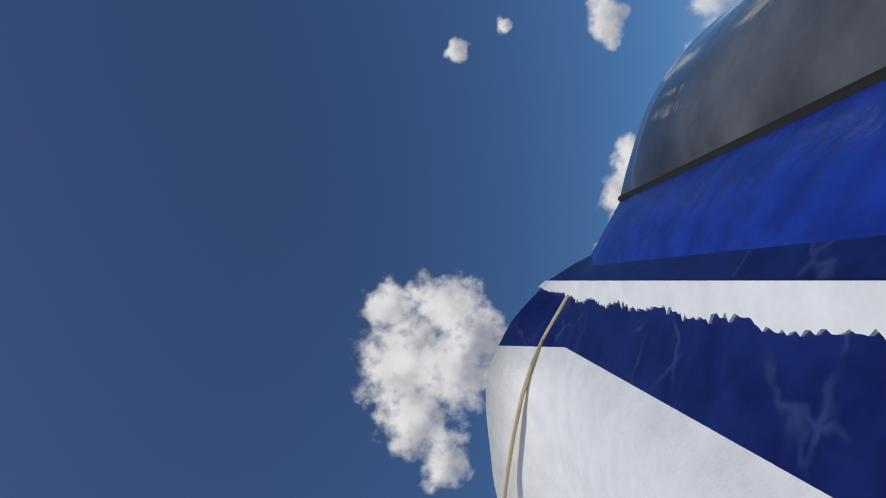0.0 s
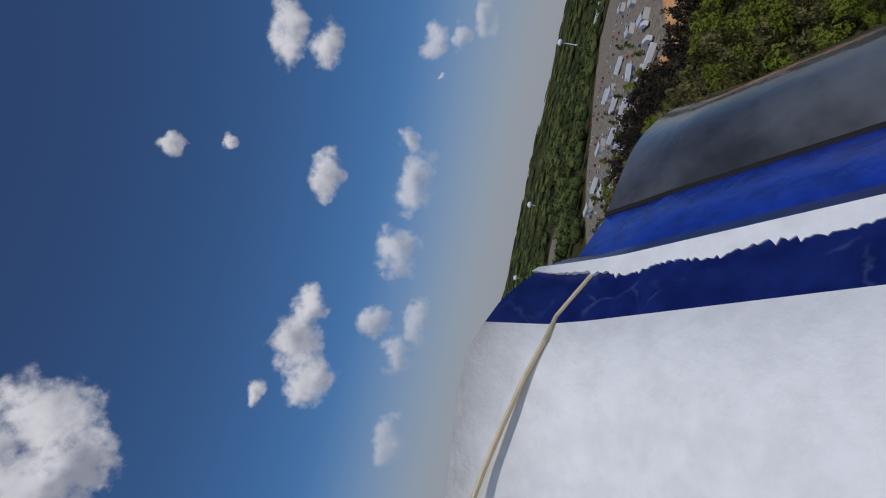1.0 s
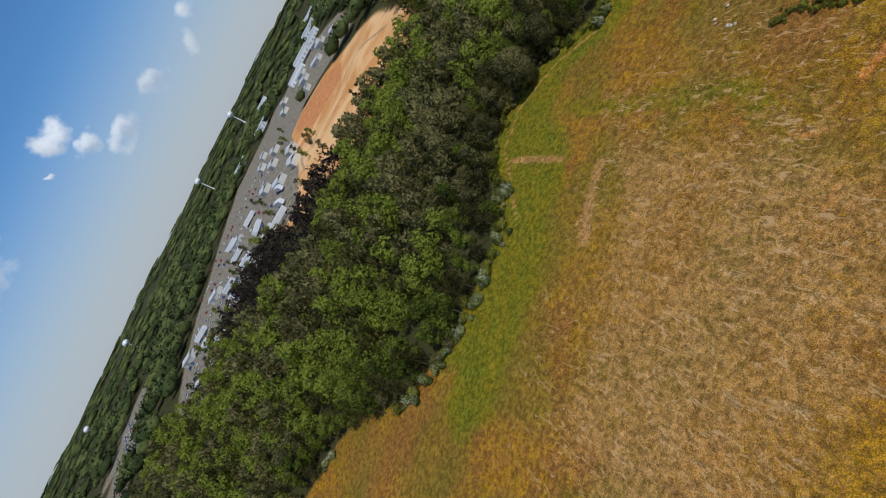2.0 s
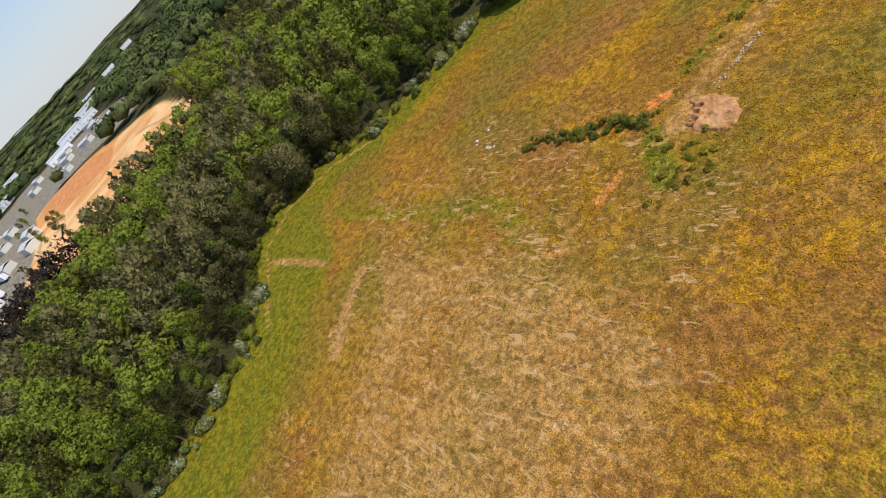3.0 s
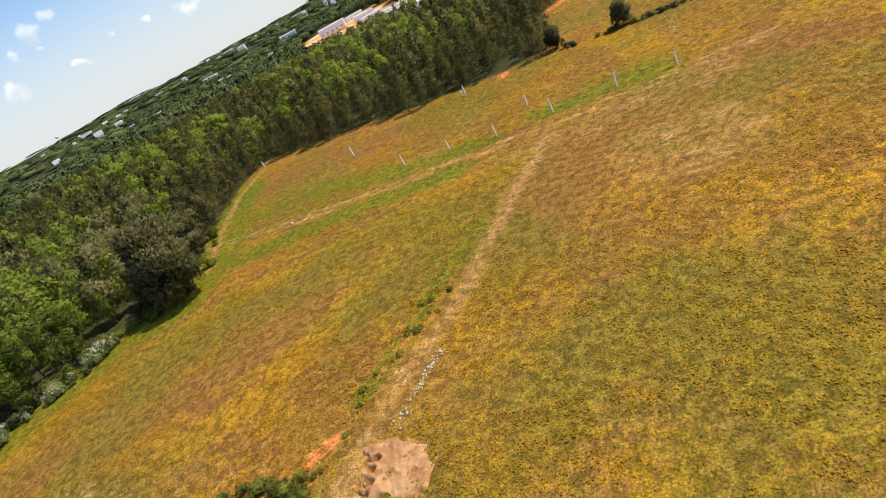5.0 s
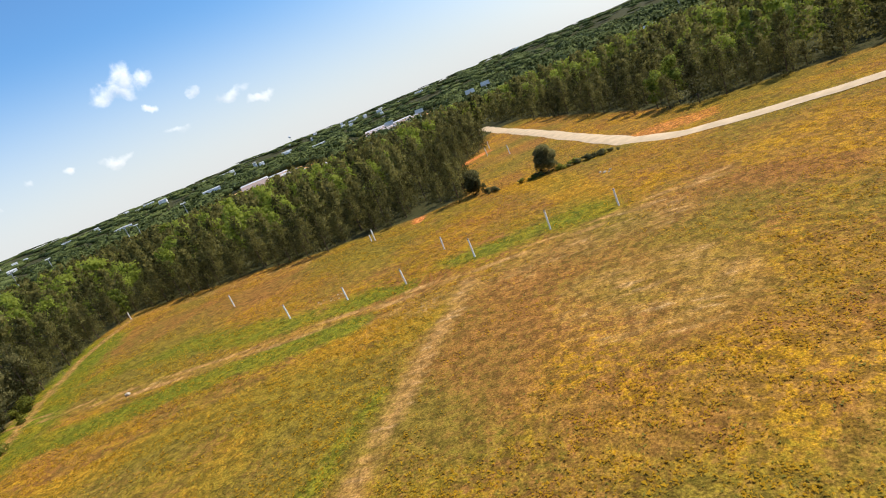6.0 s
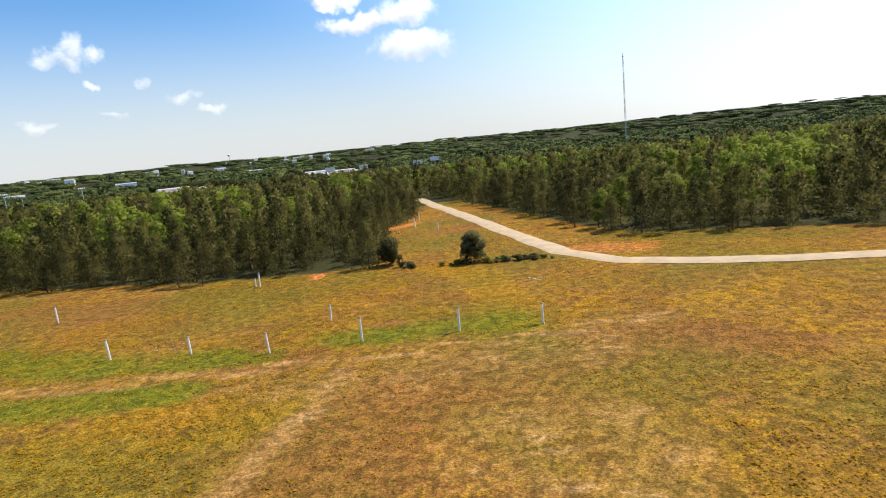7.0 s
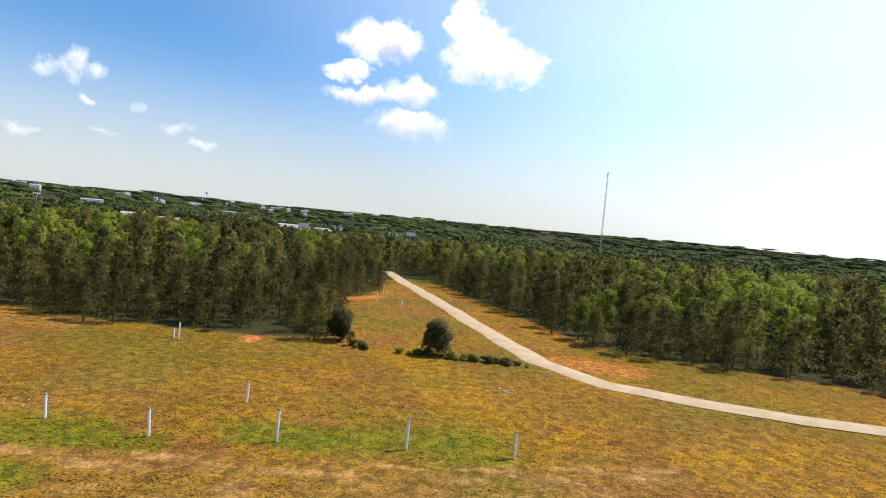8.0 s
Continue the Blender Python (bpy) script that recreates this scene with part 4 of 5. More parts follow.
def build_stones():
    rng = np.random.default_rng(31)
    shapes = []
    for s in range(4):
        bm = bmesh.new()
        bmesh.ops.create_icosphere(bm, subdivisions=1, radius=0.5)
        for v in bm.verts:
            v.co *= float(rng.uniform(0.7, 1.2))
            v.co.z *= 0.6
        me = bpy.data.meshes.new("stone")
        bm.to_mesh(me)
        bm.free()
        me.materials.append(MAT_STONE)
        shapes.append(me)
    places = []
    for i in range(90):
        t = rng.uniform(0, 1) ** 0.8
        places.append((-16.5 + 1.7 * t + rng.normal(0, 0.22), -10.9 + 6.2 * t + rng.normal(0, 0.2), rng.uniform(0.07, 0.24)))
    for i in range(14):
        places.append((rng.uniform(-17.6, -13.8), rng.uniform(-15.4, -12.2), rng.uniform(0.08, 0.2)))
    places += [(-43.9, -15.3, 0.6), (-43.4, -15.9, 0.4), (-41.2, -16.4, 0.6), (-40.7, -16.5, 0.6), (-40.2, -16.3, 0.5), (-43.0, -13.6, 0.5), (6, 46.2, 0.5), (6.7, 46.5, 0.4), (5.6, 46.8, 0.4), (6.4, 45.8, 0.3), (-44.5, 27.4, 0.6)]
    for i in range(14):
        places.append((rng.uniform(-27, -23), rng.uniform(34, 36), rng.uniform(0.08, 0.2)))
    for i, (x, y, k) in enumerate(places):
        ob = new("stone", shapes[i % 4])
        ob.matrix_basis = pose(x, y, float(height(x, y)) + 0.1 * k, 0, 0, i * 57) @ Matrix.Diagonal((k, k, k, 1))
        tagged(ob, "pale broken stone lying on the bare ground", "stone", "scattered stones")


build_stones()


def clay_tint(k, place):
    n, fine = k.noise(place, 0.9, 4.0, 0.6, distort=1.0), k.noise(place, 7.0, 4.0, 0.65)
    base = k.mix(k.step(n, 0.40, 0.60), (0.42, 0.200, 0.078), (0.56, 0.305, 0.135))
    return k.mix(k.step(fine, 0.55, 0.75), base, (0.58, 0.39, 0.23)), fine


def build_clay_mound():
    """A broken pad of bare clay with three holes dug along its side."""
    n, dips = 64, noise_field(14, 0.6, 2.2)
    u, v = np.meshgrid(np.linspace(-18.4, -12.9, n), np.linspace(-16.1, -11.3, n))
    wall = soft_ring(CLAY_PAD, u + 0.22 * dips(v * 0.9, u), v + 0.22 * dips(u * 0.8, v), 0.9) * 1.4 - 0.4
    top = 0.05 + 0.05 * dips(u, v) + 0.025 * dips(3 * u, 3 * v) + 0.10 * np.clip(1 - np.abs(v + 13.7 + 0.3 * dips(u, v)) / 0.25, 0, 1)
    for x, y, r in ((-17.0, -13.05, 0.34), (-17.05, -13.75, 0.3), (-17.0, -14.55, 0.36)):
        d = np.hypot(u - x, (v - y) * 1.5) / r
        top = top - 0.5 * np.clip(1.6 - 1.1 * d, 0, 1) + 0.14 * np.exp(-((d - 1.7) / 0.35) ** 2)
    z = height(u, v) + np.where(wall > 0.02, top * np.clip(wall * 1.5, 0, 1) - 0.5 * (1 - np.clip(wall * 2.5, 0, 1)), -0.6)
    i = (np.arange(n - 1)[:, None] * n + np.arange(n - 1)[None, :]).ravel()
    me = mesh_fast("clay_mound", np.stack([u.ravel(), v.ravel(), z.ravel()], 1), np.stack([i, i + 1, i + n + 1, i + n], 1), material("broken clay", clay_tint, 0.95, 0, 0.6, 0.05))
    me.polygons.foreach_set("use_smooth", np.ones(len(me.polygons), bool))
    tagged(new("clay_mound", me), "low pad of bare pinkish clay with dark dug holes", "mound")


build_clay_mound()

# ---- the yard beyond the woods: vehicles, trailers, sheds ----
MAT_GLASS = plain("dark vehicle glass", (0.03, 0.035, 0.04), 0.12)
MAT_TYRE = plain("black rubber", (0.025, 0.025, 0.025), 0.85)
MAT_ROOF = plain("pale metal roofing", (0.70, 0.69, 0.66), 0.4, 0.2)
MAT_WALL = plain("cream metal siding", (0.60, 0.57, 0.50), 0.6)
MAT_STEEL = plain("galvanised steel", (0.45, 0.46, 0.47), 0.45, 0.6)


def paint(name, colour):
    return plain(name, colour, 0.3, 0.0, 0.06, 1.0)


PAINTS = [("white", paint("white car paint", (0.78, 0.78, 0.77))), ("silver", paint("silver car paint", (0.5, 0.51, 0.53))), ("black", paint("black car paint", (0.03, 0.03, 0.035))),
          ("red", paint("red car paint", (0.4, 0.04, 0.03))), ("blue", paint("blue car paint", (0.05, 0.12, 0.35))), ("tan", paint("tan car paint", (0.42, 0.36, 0.26)))]


def car(colour, mat):
    top = tagged(new("car"), colour + " car parked on the grey lot", "car", "parked vehicles")
    bm = bmesh.new()
    box(bm, -2.2, -0.88, 0.32, 2.2, 0.88, 0.92, 0.14)
    part("body", bm, mat, top)
    bm = bmesh.new()
    box(bm, -1.3, -0.76, 0.9, 0.95, 0.76, 1.45, 0.18)
    part("cabin", bm, MAT_GLASS, top, "dark glazed cabin")
    bm = bmesh.new()
    box(bm, -0.95, -0.66, 1.43, 0.55, 0.66, 1.49, 0.02)
    part("roof", bm, mat, top)
    for x in (-1.4, 1.4):
        for y in (-0.85, 0.85):
            bm = bmesh.new()
            tube(bm, (x, y - 0.1, 0.33), (x, y + 0.1, 0.33), 0.33, 0.33, 10)
            wheel = part("wheel", bm, MAT_TYRE, top)
            bm = bmesh.new()
            tube(bm, (x, y - 0.12, 0.33), (x, y + 0.12, 0.33), 0.19, 0.19, 8)
            part("rim", bm, MAT_STEEL, wheel, "grey metal rim")
    return top


def trailer():
    top = tagged(new("trailer"), "long white box trailer parked on the lot", "trailer", "parked trailers")
    bm = bmesh.new()
    box(bm, -6.5, -1.25, 1.1, 6.5, 1.25, 3.9, 0.06)
    part("body", bm, PAINTS[0][1], top)
    for x in (-5.2, -4.0, 4.6):
        for y in (-1.0, 1.0):
            bm = bmesh.new()
            tube(bm, (x, y - 0.2, 0.5), (x, y + 0.2, 0.5), 0.5, 0.5, 10)
            part("wheel", bm, MAT_TYRE, top)
    bm = bmesh.new()
    box(bm, -6.3, -0.5, 0.85, 6.3, 0.5, 1.12)
    part("chassis", bm, MAT_STEEL, top)
    return top


def building(name, long, wide, high, wall, label, rise=0.14):
    top = tagged(new(name), label, "building", "far buildings")
    bm = bmesh.new()
    box(bm, -long / 2, -wide / 2, -1.0, long / 2, wide / 2, high)
    part("wall", bm, wall, top)
    bm = bmesh.new()
    h = wide * rise
    for sy in (-1, 1):
        p = [bm.verts.new(c) for c in ((-long / 2 - 0.4, sy * (wide / 2 + 0.4), high), (long / 2 + 0.4, sy * (wide / 2 + 0.4), high), (long / 2 + 0.4, 0, high + h), (-long / 2 - 0.4, 0, high + h))]
        q = [bm.verts.new(v.co + Vector((0, 0, 0.25))) for v in p]
        bm.faces.new(p)
        bm.faces.new(q[::-1])
        for i in range(4):
            bm.faces.new((p[i], q[i], q[(i + 1) % 4], p[(i + 1) % 4]))
    part("roof", bm, MAT_ROOF, top)
    for i in range(max(1, int(long / 8))):
        bm = bmesh.new()
        x = -long / 2 + 3 + i * 8
        box(bm, x, -wide / 2 - 0.06, 0.1, x + 3, -wide / 2 + 0.02, min(high - 0.6, 3.0))
        part("door", bm, MAT_STEEL, top)
    return top


def stand(ob, x, y, turn, lift=0.0):
    ob.matrix_basis = pose(x, y, float(height(x, y)) + lift, 0, 0, turn)


def fill_lot():
    rng = random.Random(12)
    cars = [car(c, m) for c, m in PAINTS]
    first = trailer()
    lanes = [((x, -88), (x + 22, -212)) for x in (-268, -284, -300, -318, -338, -360, -386, -415, -450, -490, -535)] + [((-345, -312), (-470, -330)), ((-400, -318), (-560, -392)), ((-470, -340), (-600, -400))]
    k = 0
    for (ax, ay), (bx, by) in lanes:
        turn = math.degrees(math.atan2(by - ay, bx - ax))
        n = int(math.hypot(bx - ax, by - ay) / 4.2)
        for i in range(n):
            if rng.random() < 0.40:
                continue
            t = i / n
            x, y = ax + (bx - ax) * t + rng.uniform(-1, 1), ay + (by - ay) * t + rng.uniform(-1, 1)
            if not (inside(LOT, np.array(x), np.array(y)) or inside(SOUTH_LOT, np.array(x), np.array(y))):
                continue
            which = rng.choice([0, 0, 0, 1, 1, 2, 3, 4, 5])
            ob = cars[which] if k < 6 and which == k else copy_thing(cars[which], Matrix())
            stand(ob, x, y, turn + 90 + rng.uniform(-8, 8))
            k += 1
    for i, c in enumerate(cars):
        stand(c, -292 - 7 * i, -112 - 2 * i, 60 + rng.uniform(-9, 9))
    for i, (x, y, a) in enumerate([(-276, -92, 75), (-290, -104, 62), (-296, -140, 62), (-276, -160, 60), (-262, -178, 55), (-318, -128, 62), (-335, -150, 60), (-340, -112, 150), (-372, -140, 62), (-310, -178, 70), (-352, -190, 70), (-405, -120, 70), (-440, -150, 70), (-300, -88, 20), (-330, -84, 15)]):
        stand(first if i == 0 else copy_thing(first, Matrix()), x, y, a)
    shed = building("shed", 12, 7, 3.5, MAT_WALL, "cream metal shed with a pale roof on the lot")
    for i, (x, y, a) in enumerate([(-345, -82, 30), (-398, -96, 25), (-432, -80, 20), (-470, -72, 20), (-505, -92, 15), (-410, -140, 60), (-380, -172, 60), (-350, -206, 60), (-545, -85, 10), (-460, -20, 40), (-490, 8, 40), (-520, -8, 30), (-545, 30, 35), (-580, 0, 30), (-600, 34, 30), (-480, 36, 20), (-440, 30, 20), (-560, -40, 20), (-620, -30, 20), (-330, -66, 15), (-365, -62, 15)]):
        stand(shed if i == 0 else copy_thing(shed, Matrix()), x, y, a)


fill_lot()
for lot_tree, (lx, ly) in enumerate([(-298, -52), (-305, -47), (-312, -50), (-290, -58), (-350, -60), (-372, -66), (-250, -50), (-420, -60), (-440, -64), (-480, -56), (-345, -128), (-285, -135), (-292, -139), (-315, -160), (-345, -300), (-470, -300), (-395, -275), (-262, -140), (-268, -147), (-275, -152), (-248, -100), (-330, -140), (-336, -136), (-300, -95), (-390, -150), (-360, -100), (-420, -110), (-310, -182), (-322, -188), (-270, -165)]):
    tree(("cedar", "leaf")[lot_tree % 2], lot_tree % 4, lx, ly, 0.9 + 0.05 * (lot_tree % 4), lot_tree * 50, 1.0, "dark tree standing among the parked vehicles")


def far_things():
    hall = building("hall", 42, 18, 7, PAINTS[0][1], "long white industrial hall among far woods", 0.06)
    for i, (az, d, a, lift) in enumerate([(116.5, 560, 20, 2), (120, 900, 30, 5), (101, 640, 5, 0), (103.5, 700, 8, 0), (146, 820, 60, 0), (150, 900, 60, 0), (153, 760, 60, 0), (128, 1000, 35, 4), (108, 330, 35, -1), (113, 372, 40, -1), (180, 620, 90, 0), (176, 680, 90, 0), (172, 900, 85, 0), (-171, 800, 90, 2), (-175, 760, 80, 2), (178, 640, 70, 3), (175, 740, 75, 4), (173, 980, 80, 5), (170, 1150, 80, 8), (-178, 1060, 85, 5), (167, 1400, 80, 6), (112, 1500, 20, 6), (118, 1700, 25, 6), (125, 1600, 30, 6), (132, 1900, 40, 6), (105, 2000, 10, 6), (98, 1800, 5, 6), (139, 1500, 50, 6), (144, 2100, 55, 6), (88, 2200, 0, 6), (109, 1150, 25, 4)]):
        x, y = d * math.cos(radians(az)), d * math.sin(radians(az))
        one = hall if i == 0 else copy_thing(hall, Matrix())
        one.matrix_basis = pose(x, y, float(height(x, y)) + lift, 0, 0, a) @ Matrix.Diagonal((0.62, 0.75, 0.8, 1))
    for i, (x, y, a) in enumerate([(-150, 400, 40), (-185, 440, 35), (-215, 500, 30), (-250, 560, 35), (-130, 600, 10), (-160, 660, 10), (-110, 640, 5)]):
        one = copy_thing(hall, Matrix())
        one.matrix_basis = pose(x, y, float(height(x, y)), 0, 0, a) @ Matrix.Diagonal((0.45, 0.5, 0.6, 1))
    town = random.Random(71)
    for i in range(26):
        t, u = town.random(), town.uniform(-0.5, 0.5)
        x, y = -660 - 310 * t + 60 * u, 350 + 230 * t - 70 * u
        block = copy_thing(hall, Matrix())
        block.matrix_basis = pose(x, y, float(height(x, y)), 0, 0, town.choice([20, 65, 110]) + town.uniform(-6, 6)) @ Matrix.Diagonal((town.uniform(0.25, 0.7), town.uniform(0.5, 0.9), town.uniform(0.7, 1.1), 1))
    for i in range(48):
        az, d = town.uniform(100, 166), 1150 + 1500 * town.random()
        x, y = d * math.cos(radians(az)), d * math.sin(radians(az))
        block = copy_thing(hall, Matrix())
        block.matrix_basis = pose(x, y, float(height(x, y)) + 2.0, 0, 0, az - 90 + town.uniform(-25, 25)) @ Matrix.Diagonal((town.uniform(0.12, 0.4), town.uniform(0.3, 0.6), town.uniform(1.1, 1.45), 1))
    # water towers
    first = tagged(new("water_tower"), "white round water tower above the far woods", "water tower", "water towers")
    bm = bmesh.new()
    bmesh.ops.create_uvsphere(bm, u_segments=20, v_segments=12, radius=7.0, matrix=Matrix.Translation((0, 0, 36)) @ Matrix.Diagonal((1, 1, 0.8, 1)))
    part("tank", bm, PAINTS[0][1], first)
    bm = bmesh.new()
    tube(bm, (0, 0, -1), (0, 0, 6), 3.0, 1.2, 14)
    tube(bm, (0, 0, 6), (0, 0, 31.5), 1.2, 1.0, 14)
    part("column", bm, PAINTS[0][1], first)
    for i, (az, d, lift) in enumerate([(-169.3, 1250, -2), (-176.2, 1300, 0), (-154, 1300, -14), (-147, 1500, -16), (140.5, 2900, -6), (111, 3000, -4)]):
        x, y = d * math.cos(radians(az)), d * math.sin(radians(az))
        stand(first if i == 0 else copy_thing(first, Matrix()), x, y, 0, lift)
    # lattice mast
    mast = tagged(new("radio_mast"), "tall thin lattice radio mast beyond the woods", "mast")
    for i in range(3):
        a = i * 2.094
        bm = bmesh.new()
        tube(bm, (0.8 * math.cos(a), 0.8 * math.sin(a), -1), (0.5 * math.cos(a), 0.5 * math.sin(a), 92), 0.16, 0.1, 6)
        part("leg", bm, MAT_STEEL, mast)
    for j in range(30):
        bm = bmesh.new()
        for i in range(3):
            a, b = i * 2.094, (i + 1) * 2.094
            tube(bm, (0.75 * math.cos(a), 0.75 * math.sin(a), j * 3), (0.75 * math.cos(b), 0.75 * math.sin(b), j * 3 + 3), 0.06, 0.06, 4)
        part("brace", bm, MAT_STEEL, mast)
    x, y = 600 * math.cos(radians(73.3)), 600 * math.sin(radians(73.3))
    stand(mast, x, y, 0)
    # boards on poles
    sign = tagged(new("billboard"), "white billboard on a steel pole above the woods", "billboard", "billboards")
    bm = bmesh.new()
    box(bm, -3.5, -0.2, 15.5, 3.5, 0.2, 18.5, 0.05)
    part("board", bm, PAINTS[0][1], sign)
    bm = bmesh.new()
    tube(bm, (0, 0.3, -1), (0, 0.3, 16), 0.35, 0.3, 10)
    part("pole", bm, MAT_STEEL, sign)
    for i, (az, d, lift) in enumerate([(93.6, 420, -5), (91.9, 440, -4), (102.3, 430, -4), (75.8, 330, -8), (78.1, 330, -10), (99, 460, -5)]):
        x, y = d * math.cos(radians(az)), d * math.sin(radians(az))
        stand(sign if i == 0 else copy_thing(sign, Matrix()), x, y, 0, lift)
    lamp = tagged(new("floodlight_pole"), "tall steel floodlight pole among the trees", "light pole", "floodlight poles")
    bm = bmesh.new()
    tube(bm, (0, 0, -1), (0, 0, 19), 0.28, 0.16, 8)
    part("pole", bm, MAT_STEEL, lamp)
    bm = bmesh.new()
    box(bm, -1.4, -0.12, 18.6, 1.4, 0.12, 18.85)
    part("crossarm", bm, MAT_STEEL, lamp)
    for x in (-1.2, -0.4, 0.4, 1.2):
        bm = bmesh.new()
        tube(bm, (x, -0.4, 18.5), (x, 0.0, 18.95), 0.34, 0.2, 8)
        part("floodlight", bm, PAINTS[0][1], lamp)
    for i, (x, y) in enumerate([(-250, 222), (-262, 258), (-205, 250), (-178, 264), (-235, 300)]):
        stand(lamp if i == 0 else copy_thing(lamp, Matrix()), x, y, 30, -3)


far_things()


# ---- the model aeroplane that carries the viewpoint, as it hangs in the climb ----
MAT_BLUE = plain("glossy bright blue foam paint", (0.013, 0.040, 0.30), 0.24, 0, 0.25, 60.0)


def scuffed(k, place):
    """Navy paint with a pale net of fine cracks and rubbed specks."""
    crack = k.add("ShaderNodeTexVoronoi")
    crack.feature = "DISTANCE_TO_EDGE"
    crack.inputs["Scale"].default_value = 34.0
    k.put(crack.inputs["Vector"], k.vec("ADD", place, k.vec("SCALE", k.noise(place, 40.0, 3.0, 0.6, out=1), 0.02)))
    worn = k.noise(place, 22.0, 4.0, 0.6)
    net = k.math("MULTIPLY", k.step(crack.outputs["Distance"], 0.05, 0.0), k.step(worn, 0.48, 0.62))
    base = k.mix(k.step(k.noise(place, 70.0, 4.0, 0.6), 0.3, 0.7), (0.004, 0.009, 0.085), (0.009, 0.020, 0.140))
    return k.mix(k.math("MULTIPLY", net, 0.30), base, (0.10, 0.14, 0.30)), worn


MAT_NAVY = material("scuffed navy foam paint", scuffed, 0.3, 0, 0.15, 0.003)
MAT_FOAM = plain("white painted foam", (0.80, 0.80, 0.77), 0.5, 0, 0.06, 60.0)
MAT_SEAM = plain("cream glue bead", (0.66, 0.56, 0.36), 0.5, 0, 0.1, 40.0)
MAT_SMOKE = plain("smoky grey canopy plastic", (0.085, 0.09, 0.095), 0.1, 0, 0.6, 9.0)


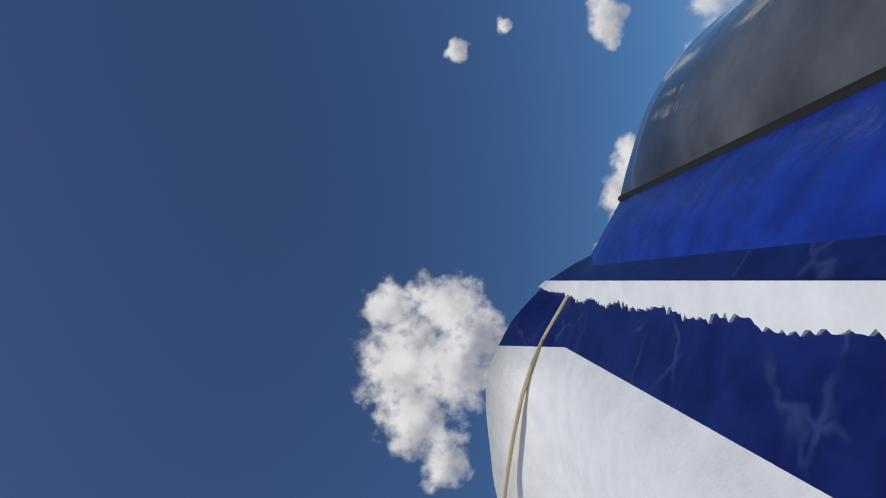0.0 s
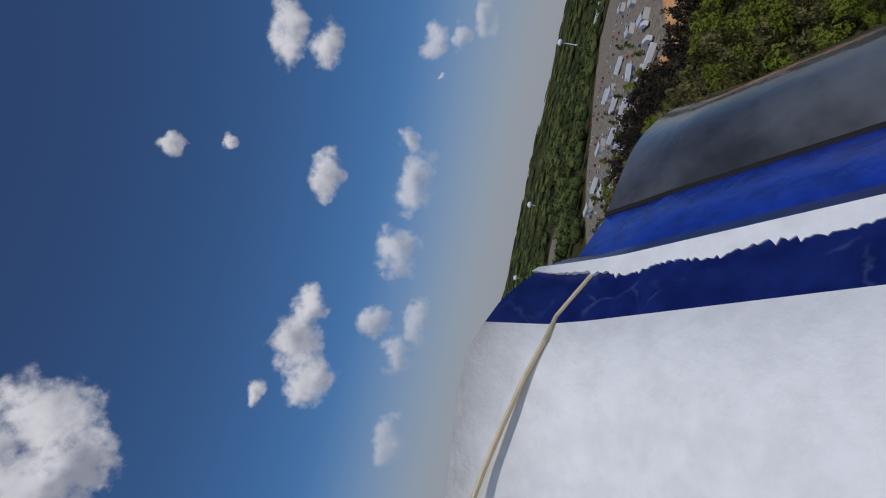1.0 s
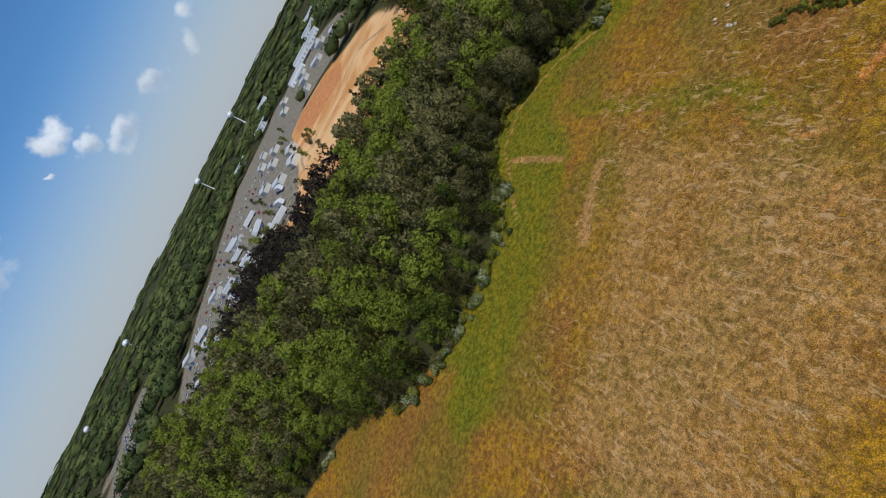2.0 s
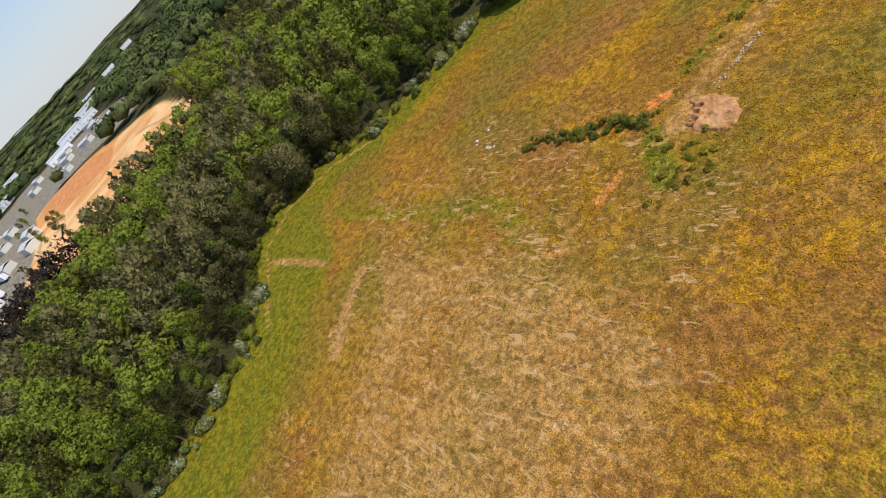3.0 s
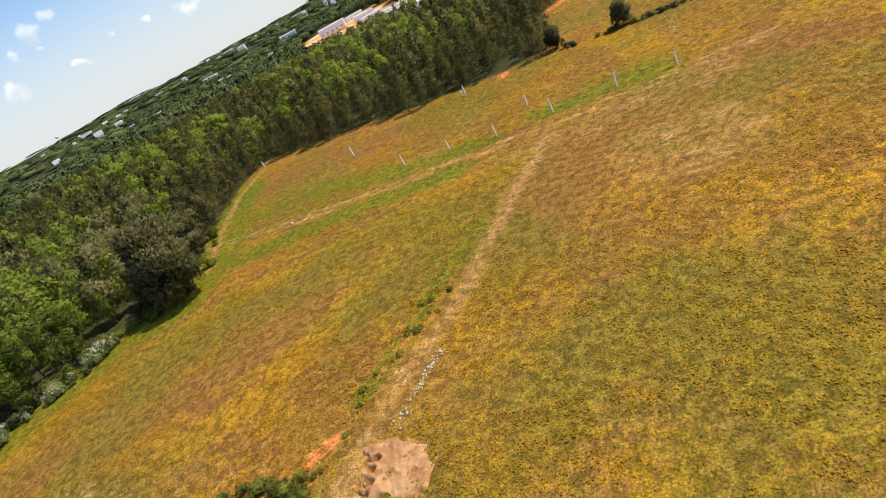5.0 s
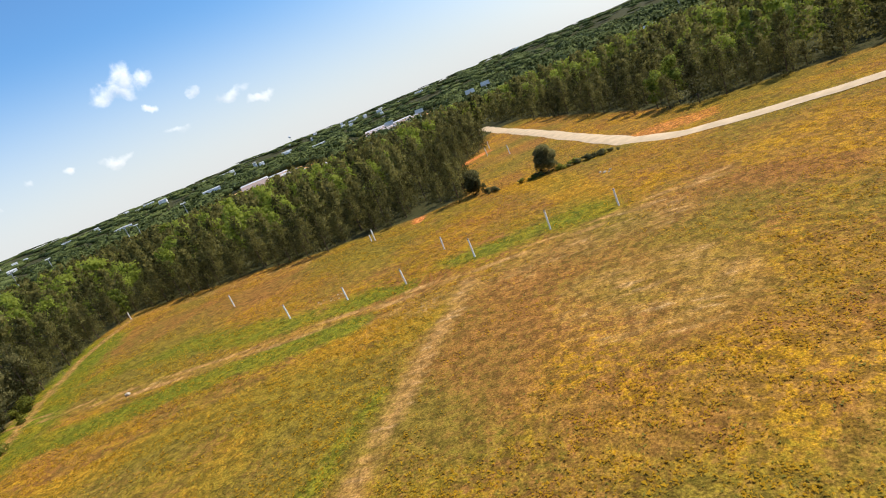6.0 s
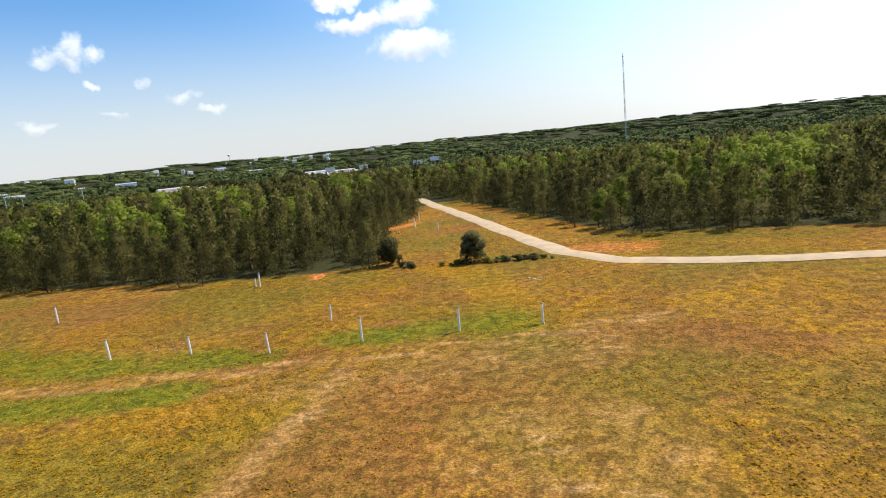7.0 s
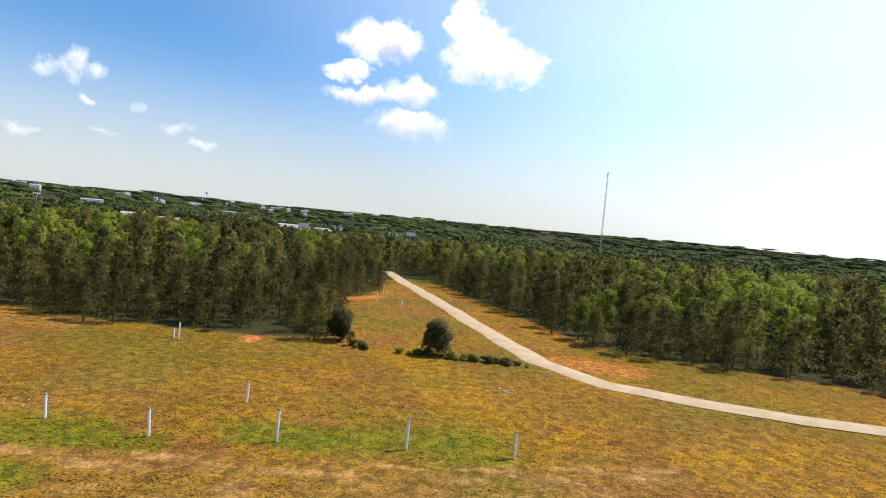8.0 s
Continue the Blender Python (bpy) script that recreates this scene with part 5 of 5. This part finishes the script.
def build_aeroplane():
    """Built in its own frame: x to the right of the wing camera, y up, z aft; sections run from the nose back past the tail end."""
    plane = tagged(new("model_aeroplane"), "blue and white foam model aeroplane with a grey canopy, climbing", "model aeroplane")
    axis = Vector((0.006, -0.055, -1.0))

    def at(u, v, d):
        return Vector(((u - 784) / 1020 * d, (441 - v) / 1020 * d, -d))

    def curve(points, n=5):
        got = []
        for i in range(len(points) - 1):
            p = [Vector(points[max(0, min(len(points) - 1, i + o))]) for o in (-1, 0, 1, 2)]
            for j in range(n):
                t = j / n
                got.append(0.5 * (2 * p[1] + (p[2] - p[0]) * t + (2 * p[0] - 5 * p[1] + 4 * p[2] - p[3]) * t * t + (3 * p[1] - p[0] - 3 * p[2] + p[3]) * t ** 3))
        return got + [Vector(points[-1])]

    def loft(name, front, back, mat, cap=False, label=""):
        """A strip from the nose ring, over the shoulder ring, straight aft."""
        bm = bmesh.new()
        a, b = curve(front), curve(back)
        rings = [[at(p.x, p.y, 0.40) for p in a]]
        for t in (0.45, 0.8):
            rings.append([at(*(p.lerp(q, t ** 0.7)), 0.40 - 0.06 * t) for p, q in zip(a, b)])
        rings.append([at(q.x, q.y, 0.34) for q in b])
        for d in (0.22, 0.12, 0.04, -0.15, -0.35):
            rings.append([at(q.x, q.y, 0.34) - axis * (0.34 - d) for q in b])
        made = [[bm.verts.new(p) for p in ring] for ring in rings]
        for r, q in zip(made, made[1:]):
            for i in range(len(r) - 1):
                bm.faces.new((r[i], r[i + 1], q[i + 1], q[i]))
        if cap:
            bm.faces.new(made[0])
            bm.faces.new(made[-1][::-1])
        for f in bm.faces:
            f.smooth = len(f.verts) == 4
        return part(name, bm, mat, plane, label)

    loft("upper_side", [(1100, 352), (1075, 398), (1052, 440), (1046, 452)], [(1130, 338), (1085, 400), (1060, 445), (1050, 470)], MAT_BLUE)
    # the ledge's shadow in the recess, put in as a flush strip of dark navy
    loft("side_recess", [(1046, 452), (1015, 468), (970, 497)], [(1050, 470), (1040, 484), (1030, 497)], MAT_NAVY, False, "dark navy strip painted in for the shade of the recess under the canopy rail")
    chip = random.Random(6)
    bm = bmesh.new()
    rows = []
    for i in range(200):
        d = 0.40 - 0.34 * i / 199
        u, v = (Vector((1030, 497)), Vector((1030, 529))) if d < 0.34 else (Vector((970, 497)).lerp(Vector((1030, 497)), (0.40 - d) / 0.06), Vector((958, 508)).lerp(Vector((1030, 529)), (0.40 - d) / 0.06))
        v = u.lerp(v, 1.0 + 0.12 * math.sin(i * 0.21) + chip.uniform(-0.08, 0.08) + (chip.uniform(0, 0.25) if chip.random() < 0.15 else 0))
        p, q = (at(*u, d), at(*v, d)) if d >= 0.34 else (at(*u, 0.34) - axis * (0.34 - d), at(*v, 0.34) - axis * (0.34 - d))
        out = Vector((-0.0022, 0, 0))
        rows.append([bm.verts.new(p + out), bm.verts.new(p.lerp(q, 0.5) + out), bm.verts.new(q + out), bm.verts.new(q - out)])
    for r, t in zip(rows, rows[1:]):
        for i in range(3):
            bm.faces.new((r[i], r[i + 1], t[i + 1], t[i]))
    part("stripe", bm, MAT_FOAM, plane, "ragged white painted stripe")
    loft("lower_side", [(970, 497), (930, 540), (905, 570), (882, 612)], [(1030, 497), (1024, 545), (1012, 580), (1000, 615)], MAT_NAVY, False, "scuffed navy lower side")
    loft("belly", [(882, 612), (863, 660), (860, 720), (868, 800), (880, 882), (930, 1060), (1150, 1280), (1700, 1300), (2050, 900), (2000, 400), (1800, 330), (1400, 380), (1130, 420)],
         [(1000, 615), (985, 660), (982, 720), (990, 800), (1010, 900), (1080, 1120), (1280, 1350), (1750, 1350), (2100, 900), (2050, 400), (1800, 340), (1420, 390), (1150, 410)], MAT_FOAM, True, "white painted belly and nose")
    loft("canopy", [(1097, 352), (1112, 290), (1150, 180), (1220, 80), (1310, 0), (1420, -90), (1600, -150), (1800, -60), (1850, 320)],
         [(1127, 336), (1124, 294), (1157, 185), (1226, 84), (1316, 4), (1426, -86), (1606, -146), (1806, -56), (1856, 322)], MAT_SMOKE, False, "smoky grey clear canopy")
    bm = bmesh.new()
    line = [at(*p) for p in ((1008, 520, 0.3605), (985, 560, 0.365), (962, 600, 0.3692), (942, 645, 0.3670), (924, 700, 0.3710), (909, 770, 0.3765), (899, 830, 0.3815), (890, 900, 0.3860))]
    for p, q in zip(line, line[1:]):
        tube(bm, p, q, 0.0015, 0.0015, 8)
    rail = bmesh.new()
    joint = [at(1099, 352, 0.40), at(1114, 345, 0.373), at(1130, 338, 0.34)]
    joint += [joint[-1] - axis * (0.34 - d) for d in (0.22, 0.12, 0.04, -0.35)]
    for p, q in zip(joint, joint[1:]):
        tube(rail, p, q, 0.0022, 0.0022, 8)
    part("canopy_rail", rail, MAT_TYRE, plane, "black rail along the foot of the canopy")
    part("seam", bm, MAT_SEAM, plane, "cream-coloured glue seam")
    plane.matrix_basis = pose(24.659, -48.278, 45.739, 177.52, 53.80, -135.26)


build_aeroplane()
